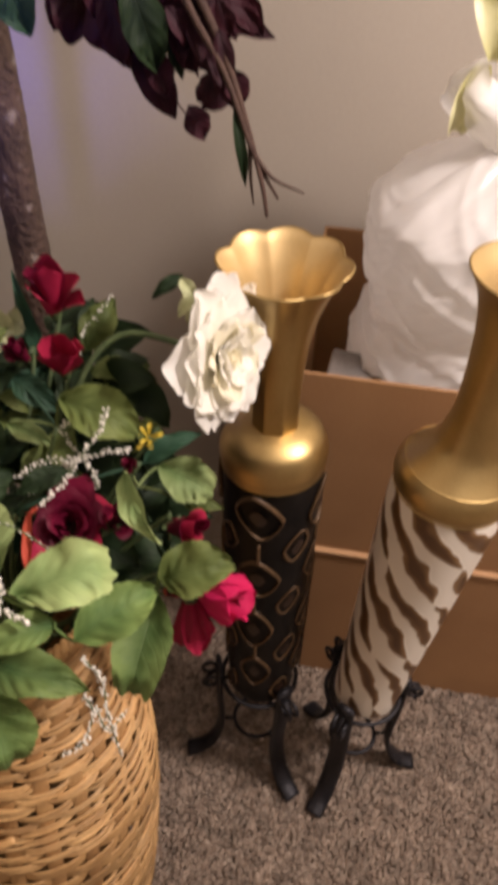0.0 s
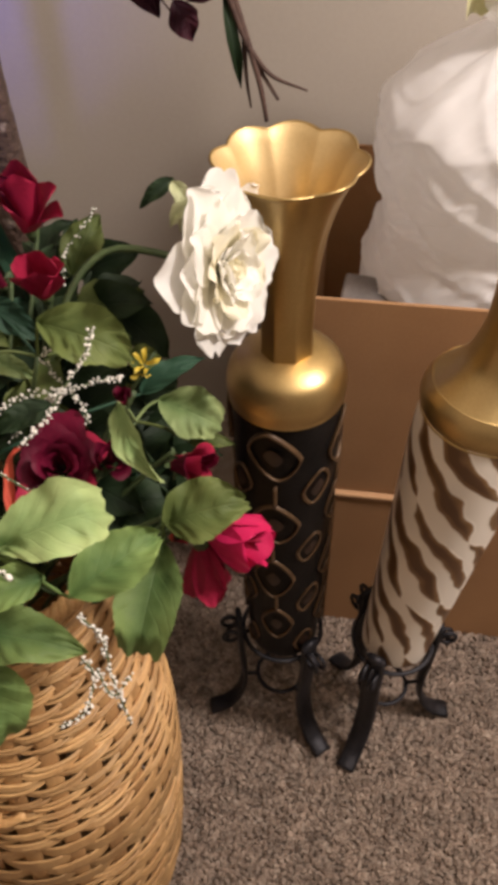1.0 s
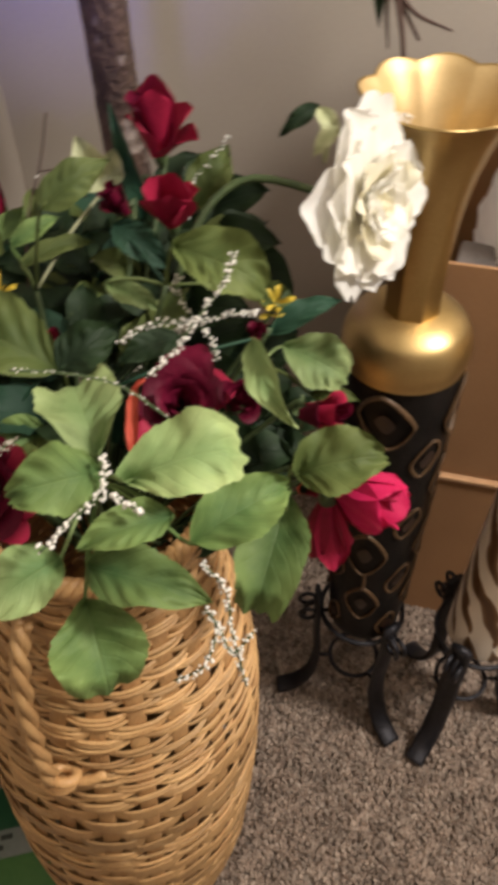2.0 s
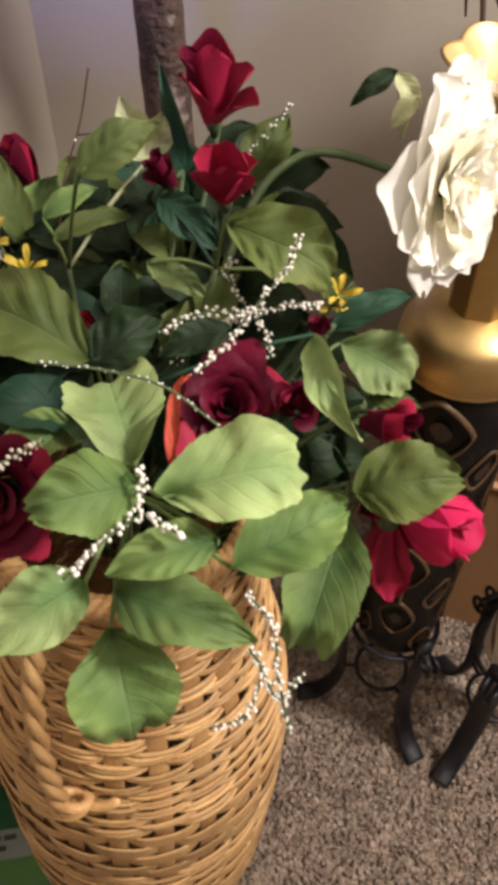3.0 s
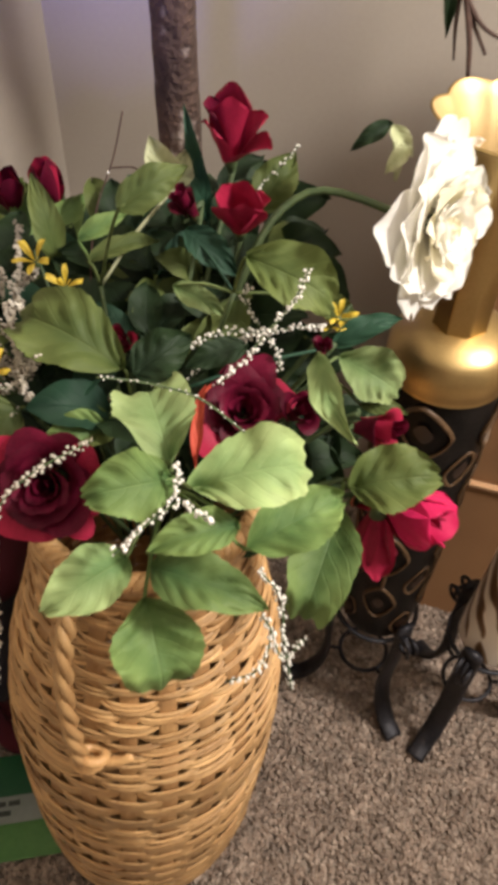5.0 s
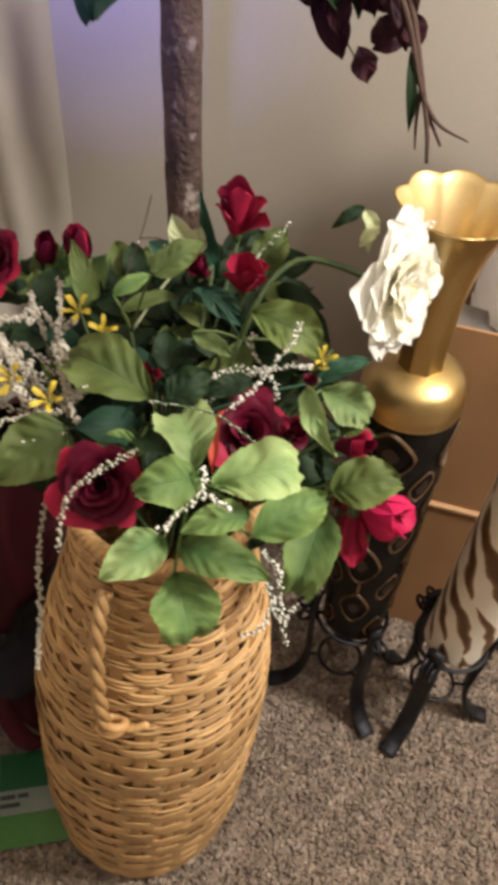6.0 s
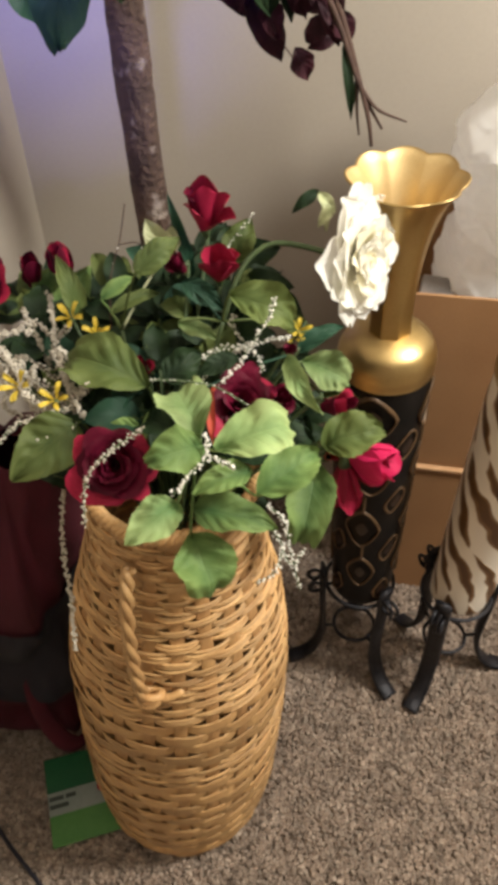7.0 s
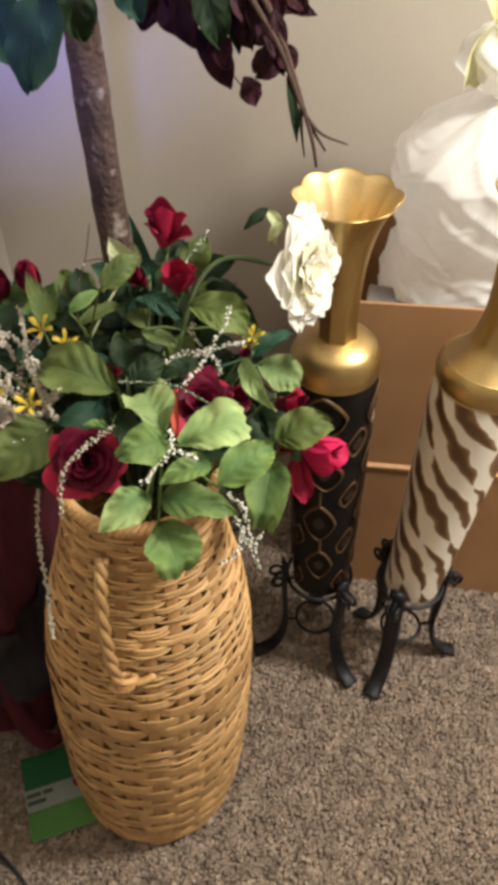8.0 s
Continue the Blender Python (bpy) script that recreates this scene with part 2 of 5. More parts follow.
ORANGE = surface("petal_orange", (0.42, 0.055, 0.032), (0.56, 0.11, 0.06), 0.55, scale=40, fine=500, gloss=0.15, through_light=0.15)
YELLOW = surface("petal_yellow", (0.55, 0.40, 0.025), (0.70, 0.54, 0.06), 0.55, scale=50, fine=400, vary=0.1, through_light=0.2)
BUD_WHITE = surface("bud_white", (0.62, 0.60, 0.52), (0.82, 0.80, 0.74), 0.4, scale=200, fine=600)
DRY_WHITE = surface("dried_blossom", (0.36, 0.32, 0.25), (0.60, 0.56, 0.47), 0.7, scale=200, fine=600)
RED_CLOTH = surface("red_cloth", (0.042, 0.0015, 0.006), (0.085, 0.003, 0.014), 0.85, scale=14, fine=600, bump=0.5)
BLACK_CLOTH = surface("black_cloth", (0.008, 0.007, 0.012), (0.020, 0.017, 0.024), 0.85, scale=14, fine=500, bump=0.5)
CARD_GREEN = surface("green_print", (0.045, 0.15, 0.025), (0.08, 0.21, 0.045), 0.4, scale=12, fine=200)
CARD_DEEP = surface("deep_green_print", (0.008, 0.075, 0.025), (0.02, 0.11, 0.04), 0.4, scale=12, fine=200)
CARD_WHITE = surface("white_print", (0.19, 0.22, 0.19), (0.26, 0.29, 0.26), 0.4, scale=12, fine=200)
INK = surface("ink", (0.03, 0.04, 0.03), (0.05, 0.06, 0.05), 0.6)
POT = surface("dark_pot", (0.02, 0.018, 0.016), (0.05, 0.04, 0.035), 0.6, scale=20)


# ---- building helpers ----
def part(name, bm, material, parent=None, label="", smooth=True):
    """Links a bmesh as one mesh object under a thing or a part."""
    me = bpy.data.meshes.new(name)
    bm.to_mesh(me)
    bm.free()
    me.materials.append(material)
    if smooth:
        me.polygons.foreach_set("use_smooth", [True] * len(me.polygons))
    ob = new(name, me)
    if parent is not None:
        ob.parent = parent
    if label:
        ob["label"] = label
    return ob


def thing(name, label, category, at=(0, 0, 0), group="", kind="", tilt=(0, 0, 0)):
    ob = new(name)
    ob.empty_display_size = 0.02
    ob.matrix_world = pose(*at, *tilt)
    return tagged(ob, label, category, group, kind)


def sheet(bm, rows, cols, place, close=False, uv=True):
    """A grid of rows x cols points; place(i / (rows - 1), j / (cols - 1)) gives each point. close: joins the last column to the first."""
    grid = [[bm.verts.new(place(i / (rows - 1), j / (cols if close else cols - 1))) for j in range(cols)] for i in range(rows)]
    layer = bm.loops.layers.uv.verify() if uv else None
    for i in range(rows - 1):
        for j in range(cols if close else cols - 1):
            k = (j + 1) % cols
            f = bm.faces.new((grid[i][j], grid[i][k], grid[i + 1][k], grid[i + 1][j]))
            if uv:
                n = cols if close else cols - 1
                for loop, (v, u) in zip(f.loops, ((i, j), (i, j + 1), (i + 1, j + 1), (i + 1, j))):
                    loop[layer].uv = (u / n, v / (rows - 1))
    return grid


def lathe(profile, steps=64, lobes=None):
    """Turns a profile of (radius, height) round z. lobes(height, angle) scales the radius."""
    bm = bmesh.new()

    def place(v, u):
        r, z = profile[round(v * (len(profile) - 1))]
        a = 2 * math.pi * u
        k = lobes(z, a) if lobes else 1.0
        return (r * k * math.cos(a), r * k * math.sin(a), z + (lobes(z, a) - 1) * 0.025 if lobes else z)

    sheet(bm, len(profile), steps, place, close=True)
    return bm


def smooth_profile(knots, per=6):
    """A Catmull-Rom line through knots of any size, per steps between two."""
    p = [Vector(k) for k in knots]
    p = [p[0] * 2 - p[1]] + p + [p[-1] * 2 - p[-2]]
    out = []
    for i in range(1, len(p) - 2):
        a, b, c, d = p[i - 1:i + 3]
        for s in range(per):
            t = s / per
            out.append(0.5 * (2 * b + (c - a) * t + (2 * a - 5 * b + 4 * c - d) * t * t + (3 * b - a - 3 * c + d) * t ** 3))
    return out + [p[-2]]


def power(x, p):
    return x if p == 1.0 else math.copysign(abs(x) ** p, x)


def tube(bm, points, radius, steps=7, flat=1.0, facing=None, close=False, square=1.0):
    """A round, flattened or (square below 1) boxy tube along points. radius: a number or one for each point."""
    pts = [Vector(q) for q in points]
    n = len(pts)
    rings = []
    side = None
    for i, q in enumerate(pts):
        d = (pts[(i + 1) % n if close else min(i + 1, n - 1)] - pts[(i - 1) % n if close else max(i - 1, 0)]).normalized()
        if facing is not None:
            ref = Vector(facing(q)) if callable(facing) else Vector(facing)
            side = ref.cross(d).normalized()
        elif side is None:
            side = d.orthogonal().normalized()
        else:
            side = (side - d * side.dot(d)).normalized()
        other = d.cross(side)
        r = radius[i] if isinstance(radius, (list, tuple)) else radius
        rings.append([bm.verts.new(q + side * (r * power(math.cos(2 * math.pi * k / steps), square)) + other * (r * flat * power(math.sin(2 * math.pi * k / steps), square))) for k in range(steps)])
    for i in range(n if close else n - 1):
        a, b = rings[i], rings[(i + 1) % n]
        for k in range(steps):
            bm.faces.new((a[k], a[(k + 1) % steps], b[(k + 1) % steps], b[k]))
    if not close:
        bm.faces.new(rings[0][::-1])
        bm.faces.new(rings[-1])
    return bm


def box_mesh(bm, lo, hi, bevel=0.0):
    r = bmesh.ops.create_cube(bm, size=1.0)
    for v in r["verts"]:
        v.co = Vector([(a + b) / 2 + c * (b - a) for a, b, c in zip(lo, hi, v.co)])
    if bevel:
        bmesh.ops.bevel(bm, geom=list({e for v in r["verts"] for e in v.link_edges}), offset=bevel, segments=2, affect="EDGES", profile=0.5)
    return bm


def leaf_mesh(base, tip, width, normal, cup=0.20, droop=0.15, serrate=0.06, shape=0.75, seed=0, stalk=None, rows=41, blunt=0.0):
    """A cloth leaf from base to tip, facing normal: toothed edge, folded along the midrib, curling at the tip, puckered between the veins. blunt: how far the tip is folded under, which leaves a square end."""
    rnd = random.Random(seed)
    base, tip, normal = Vector(base), Vector(tip), Vector(normal).normalized()
    along = tip - base
    size = along.length
    along.normalize()
    side = along.cross(normal).normalized()
    up = side.cross(along)
    bm = bmesh.new()
    wob = [rnd.uniform(-1, 1) for _ in range(6)]
    shape *= 1.02 + 0.16 * wob[4] + 0.25 * blunt
    off = Vector((seed * 1.37, seed * 0.71, 0.0))

    def place(v, u):
        s = 2 * u - 1
        point = math.sin(math.pi * min(1, v ** shape)) ** (0.78 if rows > 20 else 0.62) if 0 < v < 1 else 0.02
        square = min(1.0, (v / 0.52) ** 0.72) * (1 - 0.20 * max(0, (v - 0.6) / 0.4) ** 2)
        w = 0.5 * width * (point + blunt * (square - point))
        lobes = 1 + (0.032 * math.sin(11 * v + 6 * wob[0] + 2.1 * s) + 0.024 * math.sin(19 * v + 5 * wob[3] - 3 * s)) * (rows > 20) * abs(s)
        tooth = 1 + serrate * (0.6 + 0.6 * math.sin(7 * v + 5 * wob[5] + s)) * (((v * 10 + 0.25 * math.sin(5 * v + 4 * wob[0])) % 1.0) - 0.5) * (abs(s) > 0.9)
        w *= tooth * lobes
        rough = noise.noise(off + Vector((3.2 * v, 2.4 * s, 0.5)))
        puck = (0.056 if rows > 20 else 0.0) * width * (0.45 + 1.3 * rough) * math.sin((v - 0.35 * abs(s)) * 5.2 * 2 * math.pi + 1.6 * math.sin(4 * v + 3 * wob[2]) + 1.2 * s) * min(1, abs(s) * 2) * (1 - 0.5 * abs(s) ** 4)
        h = cup * width * (abs(s) ** 1.6) * (0.8 + 0.3 * wob[1]) + puck + 0.10 * width * noise.noise(off + Vector((2.0 * v, 1.3 * s, 4.0))) * (rows > 20)
        h += size * droop * (4 * v * (1 - v)) - size * droop * 0.9 * max(0, v - 0.6) ** 2 * 6 * (0.5 + 0.5 * wob[2])
        h += 0.09 * width * math.sin(2.2 * v * math.pi + wob[3] * 3) * s + 0.05 * width * math.sin(5 * v * math.pi + wob[5] * 3) * s * abs(s)
        h -= blunt * size * 1.6 * max(0, v - 0.86) * (1 - 0.3 * s * wob[1])
        run = v - blunt * 0.5 * max(0, v - 0.90) + blunt * (0.06 * s * wob[0] + 0.03 * math.sin(4 * s + wob[2])) * v * v
        return base + along * (size * run + 0.02 * size * math.sin(9 * s + wob[4] * 3) * v) + side * (s * w) + up * h

    sheet(bm, rows, 17 if rows > 20 else 7, place)
    if stalk is not None:
        s = Vector(stalk)
        tube(bm, smooth_profile((s, (s + base) / 2 + Vector((0, 0, 0.004)), base, base + along * size * 0.2 + up * 0.001), 4), 0.0011, 5)
    return bm


MOUTH = Vector((-0.143, 0.443, 0.57))


def stem_line(top, root=None, bend=0.02):
    """A curved line from inside the basket's mouth to top."""
    root = Vector(root) if root else MOUTH + Vector(((Vector(top).x - MOUTH.x) * 0.22, (Vector(top).y - MOUTH.y) * 0.22, 0))
    top = Vector(top)
    return smooth_profile((root, root.lerp(top, 0.5) + Vector((0, 0, bend)), top), 8)


LEAF_SEED = [0]


def leaf_sprig(label, joint, leaves, stem_radius=0.0016, rows=41):
    """One stem with its leaves. leaves: (base, tip, width, normal, material), and how blunt the tip is."""
    root = stem_line(joint)
    ob = thing("leaf_sprig", label, "leaf sprig", root[0], "leaves in the basket")
    inv = Matrix.Translation(-root[0])
    bm = bmesh.new()
    tube(bm, root, stem_radius, 6)
    bm.transform(inv)
    part("stem", bm, STEM, ob)
    for base, tip, width, normal, material, *blunt in leaves:
        LEAF_SEED[0] += 1
        bm = leaf_mesh(base, tip, width, normal, seed=LEAF_SEED[0], stalk=joint, rows=rows, blunt=blunt[0] if blunt else 0.0)
        bm.transform(inv)
        part("leaf", bm, material, ob)
    return ob


def petal(bm, turn, span, base_r, top_r, height, low=0.0, curl=0.0, ruffle=0.0, phase=0.0, notch=0.0, taper=0.42, fine=False):
    """One cupped petal round the z axis."""
    def place(v, u):
        s = 2 * u - 1
        a = turn + s * span * (0.35 + 0.65 * math.sin(math.pi * min(1.0, 0.08 + 0.62 * v)))
        edge = 1 - taper * abs(s) ** 2.4 - notch * (1 - abs(s)) ** 3
        vv = v * edge
        r = base_r + (top_r - base_r) * vv ** 1.25 + curl * max(0, vv - 0.62) ** 2 * 6
        r += ruffle * math.sin(4.1 * s + phase) * vv ** 2 + 0.3 * ruffle * math.sin(8.0 * s + 2 * phase) * vv ** 3
        z = low + height * math.sin(vv * 1.35) / 0.976 - abs(curl) * 1.2 * max(0, vv - 0.72) ** 2 * 4
        z += 0.5 * ruffle * math.cos(5.0 * s + phase) * vv ** 2
        if fine:
            crimp = 0.30 * ruffle * math.sin(15.0 * s + 3 * phase) * vv ** 5
            r, z = r + crimp, z + 0.8 * crimp
        return (r * math.cos(a), r * math.sin(a), z)
    sheet(bm, 17 if fine else 10, 27 if fine else 15, place)
    return bm


def rose(name, label, centre, facing, radius, rings, stem_top=None, root=None, stem_r=0.0018, seed=0, materials=None, category="rose", roll=0.0, sepal=True, group="", taper=0.30):
    """rings: (count, span, base radius, top radius, height, low, curl, ruffle, material) in parts of radius, from the heart outwards."""
    rnd = random.Random(seed)
    m = Vector(facing).normalized().to_track_quat("Z", "Y").to_matrix().to_4x4()
    ob = thing(name, label, category, (0, 0, 0), group)
    ob.matrix_world = Matrix.Translation(centre) @ m
    for k, (count, span, rb, rt, h, low, curl, ruffle, material) in enumerate(rings):
        for i in range(count):
            a = 2 * math.pi * (i / count + 0.37 * k) + rnd.uniform(-0.25, 0.25) + roll
            bm = bmesh.new()
            petal(bm, a, span * rnd.uniform(0.9, 1.12), rb * radius, rt * radius * rnd.uniform(0.9, 1.1), h * radius * rnd.uniform(0.82, 1.18), (low + rnd.uniform(-0.05, 0.05)) * radius,
                  curl * radius * rnd.uniform(0.6, 1.4), ruffle * radius, rnd.uniform(0, 6), rnd.uniform(0, 0.08), taper, radius > 0.045)
            part("petal", bm, rings[max(0, k - 2)][8] if i % 3 == 2 else material, ob)
    inv = ob.matrix_world.inverted()
    back = ob.matrix_world @ Vector((0, 0, -0.25 * radius))
    bm = bmesh.new()
    way = (m @ Vector((0, 0, -1))).to_3d()
    line = smooth_profile([back, back + way * radius * 0.6] + [Vector(q) for q in (stem_top or ())] + [Vector(root) if root else MOUTH + (back - MOUTH) * 0.2], 6)
    tube(bm, line, stem_r, 6)
    tube(bm, [back + way * radius * 0.25, back + way * radius * 0.02, back - way * radius * 0.18], [stem_r, radius * 0.17, radius * 0.2], 10)
    bm.transform(inv)
    part("stem", bm, STEM, ob)
    if sepal:
        for i in range(5):
            bm = bmesh.new()
            petal(bm, i * 1.2566, 0.35, 0.12 * radius, 0.45 * radius, 0.22 * radius, -0.28 * radius, 0.1 * radius, 0.03 * radius, i)
            part("sepal", bm, STEM, ob)
    return ob


def blade(turn, tilt, length, width, base_r=0.0, low=0.0, cup=0.3, recurve=20, ruffle=0.08, phase=0.0, notch=0.0):
    """One spoon-shaped cloth petal that leans tilt degrees off the flower's axis and bends out by recurve degrees towards its rounded, waved end."""
    bm = bmesh.new()
    rows, cols = 15, 13
    spine, r, z = [], base_r, low
    for i in range(rows):
        v = i / (rows - 1)
        t = radians(tilt + recurve * v * v)
        spine.append((r, z, t))
        r, z = r + length / (rows - 1) * math.sin(t), z + length / (rows - 1) * math.cos(t)
    c, d = math.cos(turn), math.sin(turn)

    def place(v, u):
        s = 2 * u - 1
        k = max(0.0, v - 0.17 * abs(s) ** 2.6 * v - notch * (1 - abs(s)) ** 2 * v ** 4)
        i = min(int(k * (rows - 1)), rows - 2)
        f = k * (rows - 1) - i
        r, z, t = (x + (y - x) * f for x, y in zip(spine[i], spine[i + 1]))
        w = 0.5 * width * (0.30 + 0.70 * math.sin(math.pi / 2 * min(1, v / 0.62))) * math.sqrt(max(0.10, 1 - max(0, (v - 0.62) / 0.42) ** 5))
        lift = cup * w * s * s * (1 - 0.6 * v) + ruffle * length * (math.sin(2.6 * s + phase) * v * v + 0.45 * math.sin(6.1 * s + 2.3 * phase) * v ** 3)
        r, z = r - lift * math.cos(t), z + lift * math.sin(t)
        return (r * c - s * w * d, r * d + s * w * c, z)

    sheet(bm, rows, cols, place)
    return bm


def blade_flower(name, label, centre, facing, petals, stem_top=(), root=None, stem_r=0.0018, category="rose", group="", calyx=0.0):
    """A cloth flower of single petals, each given as (material, arguments of blade)."""
    m = Vector(facing).normalized().to_track_quat("Z", "Y").to_matrix().to_4x4()
    ob = thing(name, label, category, (0, 0, 0), group)
    ob.matrix_world = Matrix.Translation(centre) @ m
    for material, args in petals:
        part("petal", blade(*args), material, ob)
    way = (m @ Vector((0, 0, -1))).to_3d()
    back = Vector(centre) + way * 0.002
    bm = bmesh.new()
    line = smooth_profile([back, back + way * 0.016] + [Vector(q) for q in stem_top] + [Vector(root) if root else MOUTH + (back - MOUTH) * 0.2], 6)
    tube(bm, line, stem_r, 6)
    tube(bm, [back + way * 0.010, back + way * 0.003, back - way * 0.004], [stem_r, stem_r * 2.4, stem_r * 2.8], 10)
    bm.transform(ob.matrix_world.inverted())
    part("stem", bm, STEM, ob)
    if calyx:
        for i in range(5):
            part("sepal", blade(i * 1.2566, 35, calyx, calyx * 0.34, 0.001, -0.006, 0.2, 60, 0.05, i), STEM, ob)
    return ob


def petal_rings(rings, seed):
    """rings: (count, tilt, length, width, recurve, cup, ruffle, material), from the heart outwards."""
    rnd = random.Random(seed)
    out = []
    for k, (count, tilt, length, width, recurve, cup, ruffle, material) in enumerate(rings):
        for i in range(count):
            a = 2 * math.pi * (i / count + 0.382 * k) + rnd.uniform(-0.2, 0.2)
            q = rnd.uniform(0.86, 1.14)
            out.append((material, (a, tilt + rnd.uniform(-6, 6), length * q, width * rnd.uniform(0.88, 1.12), 0.0015 + 0.0006 * k, -0.0012 * k, cup, recurve * rnd.uniform(0.3, 1.6), ruffle, rnd.uniform(0, 6.28), rnd.uniform(0, 0.16))))
    return out


def blossom_spray(label, lines, bead=0.0011, count=5, material=None, stem=None, seed=0, spread=0.0028):
    """A thin stalk with side stalks, set all along with small bead-like buds."""
    rnd = random.Random(seed)
    first = Vector(lines[0][0])
    ob = thing("blossom_spray", label, "flower spray", first, "white sprays in the basket")
    verts, faces = [], []
    ico = bmesh.new()
    bmesh.ops.create_icosphere(ico, subdivisions=1, radius=1.0)
    base_v = [v.co.copy() for v in ico.verts]
    base_f = [[v.index for v in f.verts] for f in ico.faces]
    ico.free()
    stalk = bmesh.new()
    for line in lines:
        pts = smooth_profile(line, 8)
        tube(stalk, [p - first for p in pts], 0.0006, 5)
        gap = 0.0042 / count
        total = sum((b - a).length for a, b in zip(pts, pts[1:]))
        for k in range(int(total / gap)):
            s = (k + rnd.random()) * gap / total * (len(pts) - 1)
            i = min(int(s), len(pts) - 2)
            q = pts[i].lerp(pts[i + 1], s - i) - first + Vector([rnd.gauss(0, 1) for _ in range(3)]).normalized() * rnd.uniform(0.2, 1) * spread
            r = bead * rnd.uniform(0.6, 1.15)
            o = len(verts)
            verts += [tuple(q + v * r) for v in base_v]
            faces += [[o + x for x in f] for f in base_f]
    part("stalk", stalk, stem or STEM, ob)
    me = bpy.data.meshes.new("blossom")
    me.from_pydata(verts, [], faces)
    me.materials.append(material or BUD_WHITE)
    me.polygons.foreach_set("use_smooth", [True] * len(me.polygons))
    buds = new("blossom", me)
    buds.parent = ob
    tagged(buds, kind="stuff")
    return ob


# ---- the room ----
def slab(name, lo, hi, material, label):
    ob = part(name, box_mesh(bmesh.new(), lo, hi), material, smooth=False)
    return tagged(ob, label, name.split("_")[0], kind="structure")


slab("floor", (-0.6, -2.7, -0.12), (2.7, 1.32, -0.002), BACKING, "beige carpeted floor of the room")
slab("wall_north", (-0.6, 1.20, -0.002), (2.7, 1.32, 2.42), WALL, "plain tan painted wall behind the vases")
slab("wall_west", (-0.61, -2.7, -0.002), (-0.49, 1.20, 2.42), WALL, "plain tan painted side wall meeting the corner")
slab("wall_east", (2.6, -2.58, -0.002), (2.72, 1.20, 2.42), WALL, "plain tan painted wall")
slab("wall_south", (-0.49, -2.7, -0.002), (2.72, -2.58, 2.42), WALL, "plain tan painted wall")
slab("ceiling", (-0.61, -2.7, 2.42), (2.72, 1.32, 2.52), CEILING, "plain off-white ceiling")


def carpet_pile():
    """Short twisted tufts, densest where the floor is in view."""
    rng = np.random.default_rng(3)
    n = 76000
    x, y = rng.uniform(-0.485, 0.60, n), rng.uniform(0.16, 1.0, n)
    h, r = rng.uniform(0.006, 0.0100, n), rng.uniform(0.0026, 0.0046, n)
    lean = rng.normal(0, 0.0028, (n, 2))
    turn = rng.uniform(0, 6.28, n)
    v = np.zeros((n, 7, 3))
    for k in range(3):
        a = turn + k * 2 * np.pi / 3
        v[:, k] = np.stack([x + r * np.cos(a), y + r * np.sin(a), np.full(n, -0.002)], 1)
        v[:, 3 + k] = np.stack([x + lean[:, 0] * 0.6 + r * 0.9 * np.cos(a + 0.6), y + lean[:, 1] * 0.6 + r * 0.9 * np.sin(a + 0.6), h * 0.7 - 0.002], 1)
    v[:, 6] = np.stack([x + lean[:, 0], y + lean[:, 1], h - 0.002], 1)
    f = np.array([[0, 1, 4], [0, 4, 3], [1, 2, 5], [1, 5, 4], [2, 0, 3], [2, 3, 5], [3, 4, 6], [4, 5, 6], [5, 3, 6]])
    faces = (f[None] + 7 * np.arange(n)[:, None, None]).reshape(-1, 3)
    me = bpy.data.meshes.new("carpet_pile")
    me.from_pydata(v.reshape(-1, 3).tolist(), [], faces.tolist())
    me.materials.append(PILE)
    tagged(new("carpet_pile", me), "speckled beige and brown twisted carpet pile on the floor", "carpet", kind="stuff")


carpet_pile()


# ---- cardboard boxes with the white bag ----
def open_box(label, at, turn, size, flaps=()):
    w, d, h = size
    ob = thing("cardboard_box", label, "cardboard box", at, "stacked boxes", tilt=(0, 0, turn))
    t = 0.004
    part("bottom", box_mesh(bmesh.new(), (t, t, 0), (w - t, d - t, t)), CARD, ob, smooth=False)
    for lo, hi in (((0, 0, 0), (w, t, h)), ((0, d - t, 0), (w, d, h)), ((0, t, 0), (t, d - t, h)), ((w - t, t, 0), (w, d - t, h))):
        part("side_panel", box_mesh(bmesh.new(), lo, hi, 0.0012), CARD, ob, smooth=False)
    return ob


lower = open_box("plain brown cardboard box standing on the carpet under another", (0.128, 0.7815, 0.0), -6.1, (0.62, 0.34, 0.293))
upper = open_box("open brown cardboard box stacked on another, holding a bag", (0.080, 0.7915, 0.300), -6.1, (0.66, 0.33, 0.290))
part("closed_flap", box_mesh(bmesh.new(), (-0.001, -0.003, 0.293), (0.621, 0.34, 0.2985), 0.001), CARD_EDGE, lower, "pale folded edge of the closed flap", smooth=False)

grey = thing("paper_packet", "grey paper packet lying inside the open box", "packet", (0.165, 0.90, 0.46), tilt=(28, 0, -14))
part("body", box_mesh(bmesh.new(), (-0.035, -0.03, -0.05), (0.045, 0.03, 0.085), 0.004), CLOTH_GREY, grey)
for i in range(3):
    part("print_bar", box_mesh(bmesh.new(), (-0.02, -0.0312, 0.02 + 0.016 * i), (0.03 - 0.008 * i, -0.0302, 0.026 + 0.016 * i)), INK, grey, "dark unreadable print")


